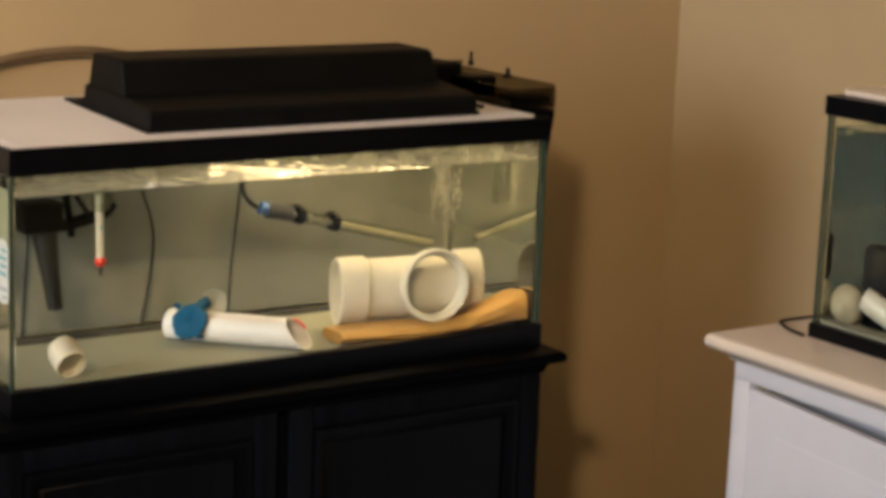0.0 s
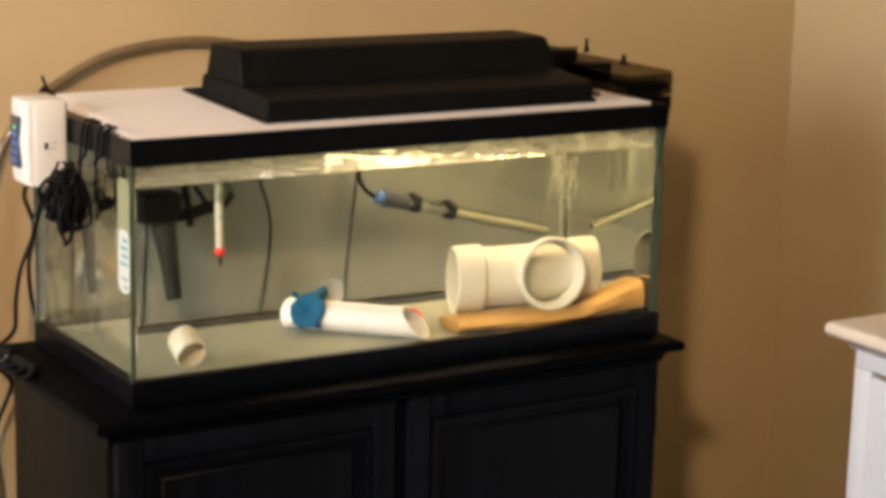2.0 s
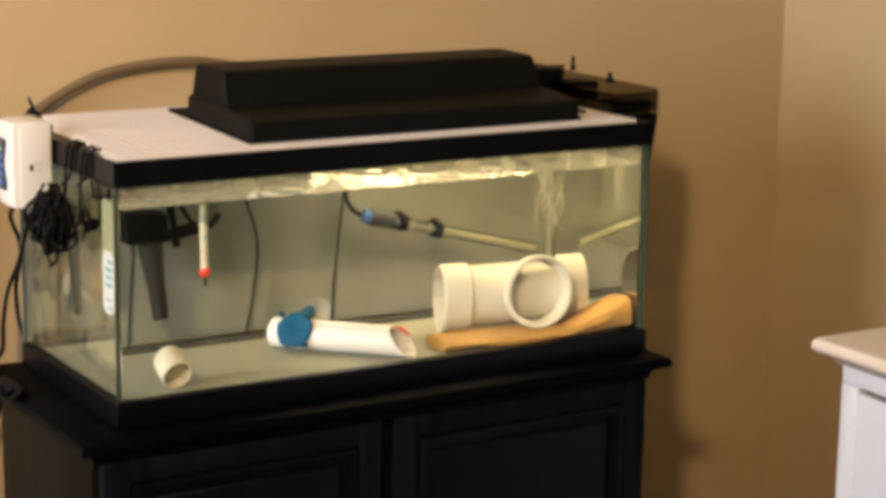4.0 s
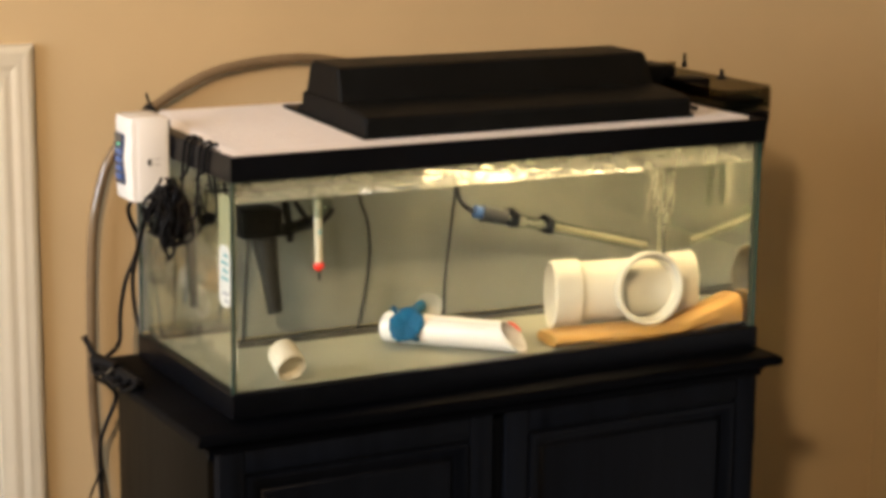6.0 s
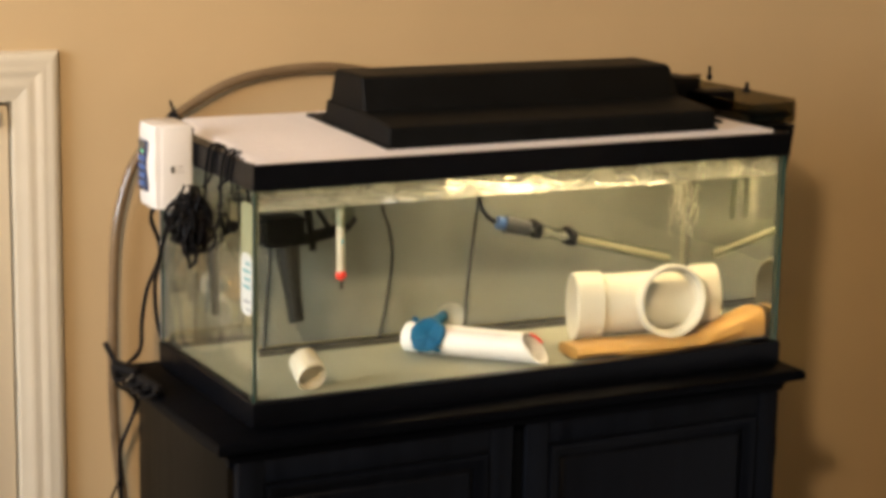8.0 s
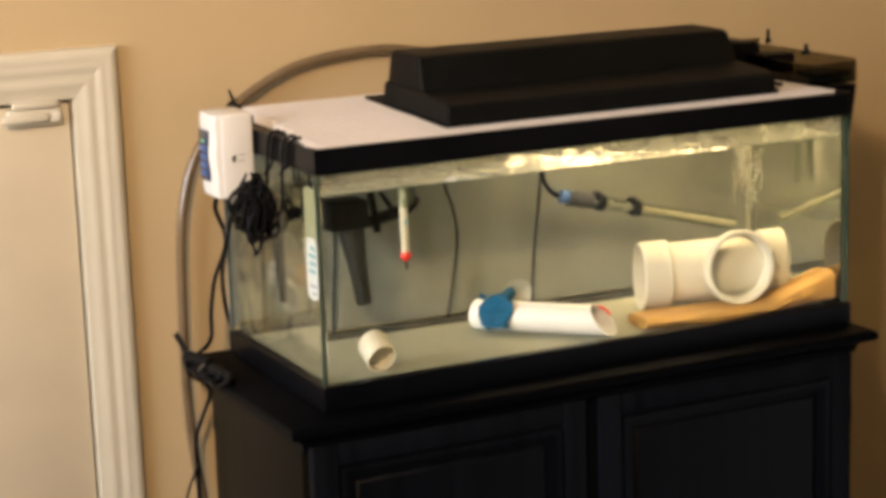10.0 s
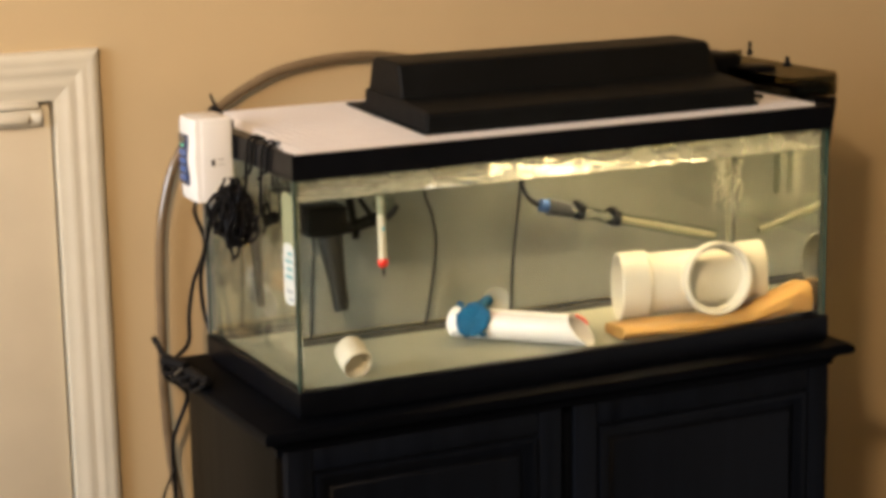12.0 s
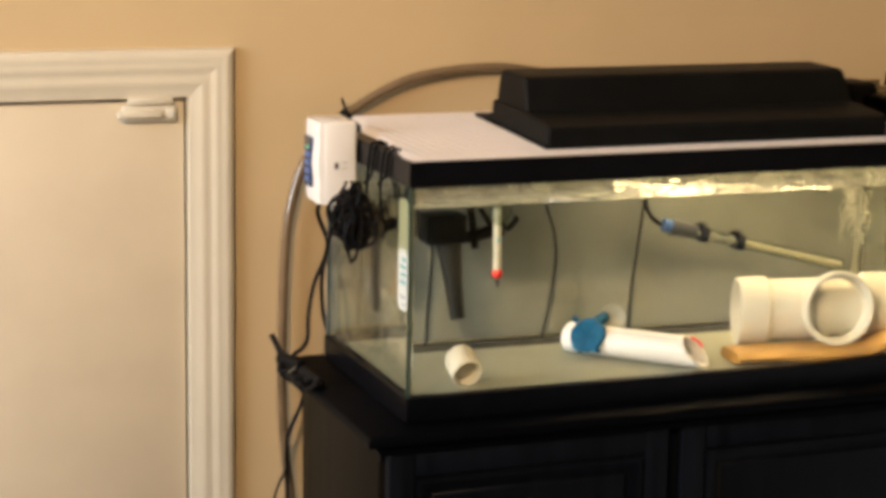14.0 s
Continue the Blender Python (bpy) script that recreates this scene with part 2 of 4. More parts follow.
DL, DR, DT = -0.80, -0.1615, 1.058  # door opening


def room():
    solo("floor", boxed(-3.0, EX, -4.0, 0.55, -0.1, 0.0), CARPET, "dark brown carpet floor", "floor", kind="structure")
    solo("ceiling", boxed(-3.1, EX + 0.1, -4.1, 0.55, 2.44, 2.54), CEIL, "beige painted ceiling", "ceiling", kind="structure")
    b = bmesh.new()
    box(b, -3.0, DL, WY, WY + 0.1, 0, 2.44)
    box(b, DR, EX, WY, WY + 0.1, 0, 2.44)
    box(b, DL, DR, WY, WY + 0.1, DT, 2.44)
    solo("wall_north", b, WALL, "tan painted wall behind the black aquarium stand", "wall", kind="structure", smooth=0)
    solo("wall_east", boxed(EX, EX + 0.1, -4.0, WY + 0.1, 0, 2.44), WALL, "tan painted wall behind the white cabinet", "wall", kind="structure", smooth=0)
    b = bmesh.new()
    y0, y1, z0, z1 = -1.45, -0.05, 0.9, 2.15
    box(b, -3.1, -3.0, -4.0, y0, 0, 2.44)
    box(b, -3.1, -3.0, y1, WY + 0.1, 0, 2.44)
    box(b, -3.1, -3.0, y0, y1, 0, z0)
    box(b, -3.1, -3.0, y0, y1, z1, 2.44)
    solo("wall_west", b, WALL, "tan painted wall with a window opening", "wall", kind="structure", smooth=0)
    solo("wall_south", boxed(-3.1, EX + 0.1, -4.1, -4.0, 0, 2.44), WALL, "plain tan painted wall", "wall", kind="structure", smooth=0)


def casing_profile():
    """Profile of the moulded casing across its width, as (distance from the opening, how far it stands proud)."""
    return [(0.0, 0.0), (0.0, 0.0075), (0.003, 0.0088), (0.015, 0.0090), (0.017, 0.0100), (0.024, 0.0106), (0.028, 0.0096), (0.033, 0.0100), (0.037, 0.0122), (0.042, 0.0126), (0.046, 0.0118), (0.050, 0.0128), (0.058, 0.0130), (0.0615, 0.0105), (0.063, 0.006), (0.063, 0.0)]


def door():
    prof = casing_profile()
    casing = thing("door_casing", (DR, WY, 0), "white moulded wooden casing round the low door", "door casing", kind="structure")
    # legs and head, mitred at the corners
    loft(b := bmesh.new(), [[(DR + d, WY - h, 0) for d, h in prof], [(DR + d, WY - h, DT + 1.05 * d) for d, h in prof]])
    part("casing_leg", b, TRIM, casing)
    loft(b := bmesh.new(), [[(DL - d, WY - h, 0) for d, h in prof], [(DL - d, WY - h, DT + 1.05 * d) for d, h in prof]])
    part("casing_leg", b, TRIM, casing)
    loft(b := bmesh.new(), [[(DL - d, WY - h, DT + 1.05 * d) for d, h in prof], [(DR + d, WY - h, DT + 1.05 * d) for d, h in prof]])
    part("casing_head", b, TRIM, casing)
    b = bmesh.new()
    box(b, DR - 0.001, DR + 0.002, WY - 0.002, WY + 0.098, 0, DT)
    box(b, DL - 0.002, DL + 0.001, WY - 0.002, WY + 0.098, 0, DT)
    part("door_jamb", b, TRIM, casing)
    d = thing("door_1", (DL + 0.3, WY + 0.01, 0), "closed low cream painted flush door", "door", kind="structure")
    part("door_leaf", boxed(DL + 0.004, DR - 0.0045, WY + 0.002, WY + 0.037, 0.012, DT - 0.0055, bevel=0.0015), DOOR, d)
    part("backing", boxed(DL, DR, WY + 0.085, WY + 0.098, 0, DT), DARK, d)
    latch = part("latch", boxed(-0.252, -0.178, WY - 0.010, WY + 0.001, 1.026, 1.049, bevel=0.004, seg=3), TRIM, d, "white plastic safety latch")
    part("latch_bar", boxed(-0.260, -0.199, WY - 0.018, WY - 0.0095, 1.032, 1.043, bevel=0.003, seg=3), TRIM, latch)
    part("latch_strike", boxed(-0.246, -0.184, WY - 0.015, WY - 0.006, 1.050, 1.060, bevel=0.003), TRIM, latch)
    part("latch_button", boxed(-0.195, -0.181, WY - 0.014, WY - 0.0095, 1.031, 1.044, bevel=0.002), PVC, latch)


# ---------- black stand ----------
SX0, SX1, SY0, SZ = -0.067, 0.784, -0.050, 0.714


def stand():
    s = thing("aquarium_stand", (0.36, 0.15, 0), "black stained wooden two-door aquarium stand", "aquarium stand")
    part("side_panel", boxed(-0.042, -0.024, -0.014, 0.300, 0, 0.698, bevel=0.001), SIDEWOOD_LIT, s)
    part("side_panel", boxed(0.7345, 0.7525, -0.014, 0.300, 0, 0.698, bevel=0.001), SIDEWOOD_LIT, s)
    part("back_panel", boxed(-0.024, 0.7345, 0.293, 0.300, 0.05, 0.698), BLACKWOOD, s)
    part("bottom_shelf", boxed(-0.024, 0.7345, -0.010, 0.293, 0.07, 0.088), BLACKWOOD, s)
    part("plinth", boxed(-0.024, 0.7345, -0.012, 0.006, 0.0, 0.07), BLACKWOOD, s)
    # face frame behind the doors
    b = bmesh.new()
    box(b, -0.042, 0.7525, -0.020, -0.0145, 0.675, 0.698)
    box(b, 0.322, 0.370, -0.020, -0.0145, 0.075, 0.675)
    part("face_frame", b, BLACKWOOD, s)
    # moulded top: plate with a rounded edge over a cove
    def ring(o, z):
        return [(SX0 + o, SY0 + o, z), (SX1 - o, SY0 + o, z), (SX1 - o, 0.338, z), (SX0 + o, 0.338, z)]
    t = loft(bmesh.new(), [ring(0.004, SZ - 0.015), ring(0.0008, SZ - 0.0125), ring(0.0, SZ - 0.008), ring(0.0015, SZ - 0.003), ring(0.006, SZ)])
    top = part("top", t, BLACKTOP, s)
    def ring2(o, z):
        return [(SX0 + o, SY0 + o * 0.6, z), (SX1 - 0.022 - 0.45 * o, SY0 + o * 0.6, z), (SX1 - 0.022 - 0.45 * o, 0.33, z), (SX0 + o, 0.33, z)]
    part("cove_moulding", loft(bmesh.new(), [ring2(0.0175, SZ - 0.027), ring2(0.0172, SZ - 0.022), ring2(0.014, SZ - 0.0185), ring2(0.009, SZ - 0.0155)]), BLACKTOP, top)
    for x0, x1, hinge in ((-0.037, 0.336, -1), (0.355, 0.7495, 1)):
        z0, z1, f0, f1, w = 0.085, 0.6865, -0.0385, -0.0205, 0.033
        leaf = part("door", loft(bmesh.new(), [[(x0 + 0.012, -0.028, z0 + 0.012), (x1 - 0.012, -0.028, z0 + 0.012), (x1 - 0.012, -0.028, z1 - 0.012), (x0 + 0.012, -0.028, z1 - 0.012)],
                                               [(x0 + 0.012, f1, z0 + 0.012), (x1 - 0.012, f1, z0 + 0.012), (x1 - 0.012, f1, z1 - 0.012), (x0 + 0.012, f1, z1 - 0.012)]]), BLACKWOOD, s)
        part("stile", boxed(x0, x0 + w, f0, f1, z0, z1, bevel=0.003), BLACKWOOD, leaf)
        part("stile", boxed(x1 - w, x1, f0, f1, z0, z1, bevel=0.003), BLACKWOOD, leaf)
        part("rail", boxed(x0 + w, x1 - w, f0 + 0.0005, f1, z1 - 0.030, z1 - 0.0005, bevel=0.003), BLACKWOOD, leaf)
        part("rail", boxed(x0 + w, x1 - w, f0 + 0.0005, f1, z0 + 0.0005, z0 + 0.04, bevel=0.003), BLACKWOOD, leaf)
        def pr(o, y):
            a, c, e, g = x0 + w + o, x1 - w - o, z0 + 0.04 + o, z1 - 0.030 - o
            return [(a, y, e), (c, y, e), (c, y, g), (a, y, g)]
        part("raised_panel", loft(bmesh.new(), [pr(0.0005, -0.0265), pr(0.0005, -0.0330), pr(0.0025, -0.0335), pr(0.0035, -0.0390), pr(0.007, -0.0395), pr(0.011, -0.0375), pr(0.017, -0.0330), pr(0.020, -0.0320), pr(0.0205, -0.0285), pr(0.0225, -0.0285), pr(0.026, -0.0325), pr(0.029, -0.0330)]), PANELWOOD, leaf)
        hx = x0 - 0.0045 if hinge < 0 else x1 - 0.001
        for hz in (0.585, 0.16):
            h = part("hinge", lathe(bmesh.new(), [(0.0001, 0), (0.004, 0.001), (0.004, 0.036), (0.0001, 0.037)], pose(hx + 0.002 * hinge, -0.030, hz)), BLACKPLASTIC, leaf)


# ---------- main aquarium ----------
L, D = 0.768, 0.320
TB, TF, TT = 0.714, 0.738, 1.0330  # base, inner floor, top of the rim


def frame_ring(bm, x0, x1, y0, y1, z0, z1, wide, bevel=0.0015):
    """A rectangular plastic frame, open in the middle."""
    def ring(o, z):
        return [(x0 + o, y0 + o, z), (x1 - o, y0 + o, z), (x1 - o, y1 - o, z), (x0 + o, y1 - o, z)]
    e = bevel
    rows = [ring(0, z0 + e), ring(0, z1 - e), ring(e, z1), ring(wide - e, z1), ring(wide, z1 - e), ring(wide, z0 + e), ring(wide - e, z0), ring(e, z0)]
    rows = [[bm.verts.new(p) for p in r] for r in rows]
    for a, b in zip(rows, rows[1:] + rows[:1]):
        for i in range(4):
            bm.faces.new((a[i], a[(i + 1) % 4], b[(i + 1) % 4], b[i]))
    return bm


def aquarium(x0, x1, y0, y1, zb, zt, rim, base, label, group):
    """An all-glass tank with black plastic frames. Returns the thing."""
    t = thing("aquarium", ((x0 + x1) / 2, (y0 + y1) / 2, zb), label, "aquarium", group)
    g = 0.006
    z0, z1 = zb + 0.016, zt - 0.006
    panes = [("front_pane", (x0 + 0.004, x1 - 0.004, y0 + 0.004, y0 + 0.004 + g)), ("back_pane", (x0 + 0.004, x1 - 0.004, y1 - 0.004 - g, y1 - 0.004)),
             ("side_pane", (x0 + 0.004, x0 + 0.004 + g, y0 + 0.0045 + g, y1 - 0.0045 - g)), ("side_pane", (x1 - 0.004 - g, x1 - 0.004, y0 + 0.0045 + g, y1 - 0.0045 - g))]
    for name, (a, b, c, d) in panes:
        darkened = x1 < 1.0 and a > x1 - 0.02  # end pane by the power filter, darkened so the tank casts its shadow
        p = part(name, boxed(a, b, c, d, z0, z1), SHADEGLASS if darkened else GLASS, t, "glass end pane tinted dark to cast a shadow" if darkened else "clear glass pane", smooth=0)
        p.visible_shadow = darkened
    part("floor_pane", boxed(x0 + 0.011, x1 - 0.011, y0 + 0.011, y1 - 0.011, zb + 0.008, zb + 0.0235), FOAM, t, "pale green bare tank floor")
    part("top_rim", frame_ring(bmesh.new(), x0, x1, y0, y1, zt - rim, zt, 0.022), RIM, t)
    part("bottom_rim", frame_ring(bmesh.new(), x0, x1, y0, y1, zb, zb + base, 0.016), RIM, t)
    # added strip: greys the black back rim as hazy water would
    part("murk_strip", boxed(x0 + 0.017, x1 - 0.017, y1 - 0.0168, y1 - 0.0102, zb + 0.0236, zb + base + 0.0008), MURKGREY, t, "grey strip over the back rim for murky-water haze")
    # polished green edges of the front and back pane
    for yy in (y0 + 0.004, y1 - 0.004 - g):
        for xx in (x0 + 0.0022, x1 - 0.0038):
            part("glass_edge", boxed(xx, xx + 0.0016, yy + 0.0005, yy + g - 0.0005, zb + base - 0.002, zt - rim + 0.002), GLASSEDGE, t)
    # front ends of the side panes, dark green where they meet the front pane
    for xx in (x0 + 0.0046, x1 - 0.0046 - 0.0048):
        part("glass_edge", boxed(xx, xx + 0.0048, y0 + 0.0101, y0 + 0.0104, zb + base - 0.002, zt - rim + 0.002), SEAM, t)
    return t


def water(x0, x1, y0, y1, z0, z1, label, ripple=0.0008):
    nx, ny = 150, 60
    bm = bmesh.new()
    top = [[None] * (ny + 1) for _ in range(nx + 1)]
    for i in range(nx + 1):
        for j in range(ny + 1):
            x, y = x0 + (x1 - x0) * i / nx, y0 + (y1 - y0) * j / ny
            edge = min(1, min(i, nx - i, j, ny - j) / 2)
            h = (noise.noise((x * 26, y * 34, 3)) + 0.6 * noise.noise((x * 75, y * 60, 7))) * ripple * edge
            top[i][j] = bm.verts.new((x, y, z1 + h))
    for i in range(nx):
        for j in range(ny):
            bm.faces.new((top[i][j], top[i + 1][j], top[i + 1][j + 1], top[i][j + 1]))
    rim = [top[i][0] for i in range(nx + 1)] + [top[nx][j] for j in range(1, ny + 1)] + [top[i][ny] for i in range(nx - 1, -1, -1)] + [top[0][j] for j in range(ny - 1, 0, -1)]
    low = [bm.verts.new((v.co.x, v.co.y, z0)) for v in rim]
    for k in range(len(rim)):
        n = (k + 1) % len(rim)
        bm.faces.new((rim[k], low[k], low[n], rim[n]))
    bm.faces.new(low)
    ob = solo("water", bm, WATER, label, "water", kind="structure", smooth=25)
    ob.visible_shadow = False
    return ob


def grille(x0, x1, y0, y1, z0, z1, hole):
    """White egg-crate sheet of crossing slats, cut askew at its left end, with an opening under the hood."""
    g = thing("lid_panel", ((x0 + x1) / 2, (y0 + y1) / 2, z0), "white plastic egg-crate grille laid over the aquarium", "aquarium lid")
    pitch, w, deep = 0.0127, 0.0014, 0.009
    hx0, hx1, hy0, hy1 = hole
    skew = 0.128
    nx, ny = round((x1 - x0) / pitch), round((y1 - y0) / pitch)
    cache = {}

    def slat(xa, xb, ya, yb):
        # inside the rim a slat reaches down between the tank's edges
        lx, ly = xb - xa, yb - ya
        inner = (max(xa, 0.020), min(xb, 0.744), max(ya, 0.020), min(yb, 0.300))
        low = inner[1] > inner[0] and inner[3] > inner[2]
        cx, cy = (xa + xb) / 2, (ya + yb) / 2
        key = (round(lx, 4), round(ly, 4), low, *(round(v, 4) for v in (inner[0] - cx, inner[1] - cx, inner[2] - cy, inner[3] - cy)))
        if key not in cache:
            b = boxed(-lx / 2, lx / 2, -ly / 2, ly / 2, 0, z1 - z0)
            if low:
                box(b, inner[0] - cx, inner[1] - cx, inner[2] - cy, inner[3] - cy, -deep, -0.0001)
            cache[key] = mesh_of("slat", b, EGGCRATE, 0)
        ob = new("slat", cache[key])
        ob.parent = g
        ob.matrix_parent_inverse = Matrix.Translation(-g.location)
        ob.location = (cx, cy, z0)

    for i in range(nx + 1):
        x = x0 + i * pitch
        far = min(y1, y0 + (x - x0) / skew)
        if far - y0 < 0.01:
            continue
        if hx0 < x < hx1:
            slat(x - w, x + w, y0, hy0)
            slat(x - w, x + w, hy1, y1)
        else:
            slat(x - w, x + w, y0, far)
    for j in range(ny + 1):
        y = y0 + j * pitch
        left = x0 + skew * (y - y0) - 0.002 - 0.0016 * ((j * 7) % 5)  # cut ends stand out unevenly
        if hy0 < y < hy1:
            slat(left, hx0, y - w, y + w)
            slat(hx1, x1, y - w, y + w)
        else:
            slat(left, x1, y - w, y + w)


def hood():
    h = thing("aquarium_hood", (0.42, 0.16, TT + 0.005), "black plastic light hood with a stepped front", "aquarium light")
    x0, x1, y0, y1, z = 0.169, 0.645, -0.009, 0.285, 1.0446

    def askew(bm):
        # the ends run slightly off square to the front
        for v in bm.verts:
            v.co.x += 0.085 * (v.co.y - y0)
        return bm

    def ring(x, pts):
        return [(x, y, zz) for y, zz in pts]

    def shrink(pts, floor, by):
        return [(y + (by if y < 0.15 else -by), max(floor, zz - by) if zz > floor + 0.001 else zz) for y, zz in pts]

    # profiles along the depth, from the back bottom over the top to the front
    base = [(0.236, z), (0.236, z + 0.008), (0.218, z + 0.014), (0.214, z + 0.030), (0.100, z + 0.032), (0.004, z + 0.0270), (y0 + 0.003, z + 0.0245), (y0, z + 0.020), (y0, z)]
    part("skirt", askew(loft(bmesh.new(), [ring(x0, shrink(base, z, 0.002)), ring(x0 + 0.003, base), ring(x1 - 0.003, base), ring(x1, shrink(base, z, 0.003))])), HOODPLASTIC, h, smooth=25)
    part("flange", askew(boxed(x0 - 0.003, x1 + 0.003, y0 - 0.001, y1, z - 0.0012, z + 0.0030, bevel=0.001)), HOODPLASTIC, h)
    lo, hi = z + 0.028, 1.1172
    top = [(0.211, lo), (0.196, hi - 0.003), (0.189, hi), (0.103, hi + 0.0005), (0.098, hi - 0.002), (0.086, lo)]
    left, right = x0 + 0.004, 0.628
    part("lamp_housing", askew(loft(bmesh.new(), [ring(left, shrink(top, lo, 0.002)), ring(left + 0.003, top), ring(right, top), ring(right + 0.005, shrink(top, lo, 0.002)), ring(right + 0.016, [(a, lo + (b - lo) * 0.02) for a, b in shrink(top, lo, 0.003)])])), HOODPLASTIC, h, smooth=25)
    part("reflector", boxed(0.200, 0.645, 0.006, 0.262, z - 0.005, z - 0.0018), EGGCRATE, h, "white reflector tray")
    for x in (0.54,):
        part("bulb", cable(bmesh.new(), [(x - 0.25, 0.15, z - 0.017), (x + 0.085, 0.15, z - 0.017)], 0.0125, n=14, steps=1), BULB, h, "warm glowing tube bulb")
    part("cord", cable(bmesh.new(), [(0.664, 0.042, z + 0.006), (0.676, 0.038, z + 0.004), (0.688, 0.040, z + 0.001)], 0.0026), RUBBER, h)
    h.location, h.scale = (0.4397, 0.1958, 1.0322), (1.0155, 1.0155, 1.0155)


def hang_on_filter():
    f = thing("hang_on_filter", (0.80, 0.16, 0.875), "smoky grey hang-on power filter clipped over the tank's end", "aquarium filter")
    x0, x1, y0, y1 = 0.738, 0.815, 0.045, 0.275
    zt = 1.066
    def ring(o, z, s=0.0):
        return [(0.776 + o, y0 + o + s, z), (x1 - o, y0 + o + s, z), (x1 - o, y1 - o, z), (0.776 + o, y1 - o, z)]
    part("reservoir", loft(bmesh.new(), [ring(0.012, 0.875, 0.02), ring(0.006, 0.90, 0.015), ring(0.001, 1.02), ring(0.0, 1.035)]), BLACKPLASTIC, f)
    # smoky tray wall above the rim, open on top
    tray = bmesh.new()
    box(tray, x0, x1, y0, y0 + 0.003, 1.039, zt)
    box(tray, x0, x1, y1 - 0.003, y1, 1.039, zt + 0.012)
    box(tray, x1 - 0.003, x1, y0 + 0.003, y1 - 0.003, 1.036, zt + 0.004)
    box(tray, x0, x0 + 0.003, y0 + 0.003, y1 - 0.003, 1.039, zt)
    part("tray", tray, SMOKE, f, "smoky clear plastic tray", smooth=0)
    part("tray_floor", boxed(x0 + 0.003, x1 - 0.003, y0 + 0.003, y1 - 0.003, 1.0385, 1.0405), SMOKE, f, smooth=0)
    part("end_block", boxed(x0 + 0.014, x1 - 0.004, y0 + 0.0035, y0 + 0.05, 1.0425, zt - 0.013, bevel=0.004), BLACKPLASTIC, f)
    part("motor_housing", boxed(0.706, 0.764, 0.195, 0.262, 1.0425, 1.084, bevel=0.008, seg=3), BLACKPLASTIC, f)
    part("motor_step", boxed(0.742, 0.790, 0.150, 0.186, 1.0425, 1.070, bevel=0.004), BLACKPLASTIC, f)
    part("adjuster", lathe(bmesh.new(), [(0.0001, 0), (0.004, 0), (0.004, 0.006), (0.0022, 0.008), (0.0022, 0.019), (0.0001, 0.020)], pose(0.776, 0.196, 1.080)), BLACKPLASTIC, f)
    part("adjuster", lathe(bmesh.new(), [(0.0001, 0), (0.006, 0), (0.006, 0.004), (0.003, 0.006), (0.003, 0.013), (0.0001, 0.014)], pose(0.792, 0.128, 1.070)), BLACKPLASTIC, f)
    part("intake_tube", cable(bmesh.new(), [(0.751, 0.13, 1.03), (0.751, 0.13, 0.97), (0.750, 0.13, 0.900)], 0.0052, n=12), CLEARPLASTIC, f, "clear plastic intake tube")
    part("spillway", loft(bmesh.new(), [[(0.760, 0.13, 1.040), (0.760, 0.25, 1.040), (0.760, 0.25, 1.036), (0.760, 0.13, 1.036)], [(0.725, 0.13, 1.0), (0.725, 0.25, 1.0), (0.725, 0.25, 0.996), (0.725, 0.13, 0.996)]]), SMOKE, f, smooth=0)


def bubbles():
    rng = random.Random(5)
    bm = bmesh.new()
    for k in range(26):  # strings of tiny bubbles drawn down by the outflow
        x, y = 0.706 + rng.gauss(0, 0.011), 0.215 + rng.gauss(0, 0.014)
        z, low = 0.966 - rng.uniform(0, 0.03), 0.86 + rng.uniform(0, 0.05)
        dx, ph = rng.uniform(-0.012, 0.012), rng.uniform(0, 6)
        while z > low:
            z -= rng.uniform(0.0012, 0.0045)
            u = (0.966 - z) / 0.1
            px = x + dx * u + 0.004 * math.sin(ph + 60 * z) + rng.gauss(0, 0.0012)
            if 0.64 < px < 0.754:
                bmesh.ops.create_icosphere(bm, subdivisions=1, radius=rng.uniform(0.0004, 0.0013), matrix=pose(px, y + rng.gauss(0, 0.0015), z))
    solo("air_bubbles", bm, material("bubble_white", (0.60, 0.59, 0.50), 0.15), "strings of small pale air bubbles under the filter outflow", "bubbles", kind="stuff")


# ---------- things in the tank ----------
def tube_profile(ro, ri, length, lip=0.001):
    return [(ri, 0.0), (ro - lip, 0.0), (ro, lip), (ro, length - lip), (ro - lip, length), (ri + lip, length), (ri, length - lip)]


def along(a, b):
    """The pose whose z axis runs from a to b, and the length."""
    a, b = Vector(a), Vector(b)
    return Matrix.Translation(a) @ (b - a).to_track_quat("Z", "Y").to_matrix().to_4x4(), (b - a).length


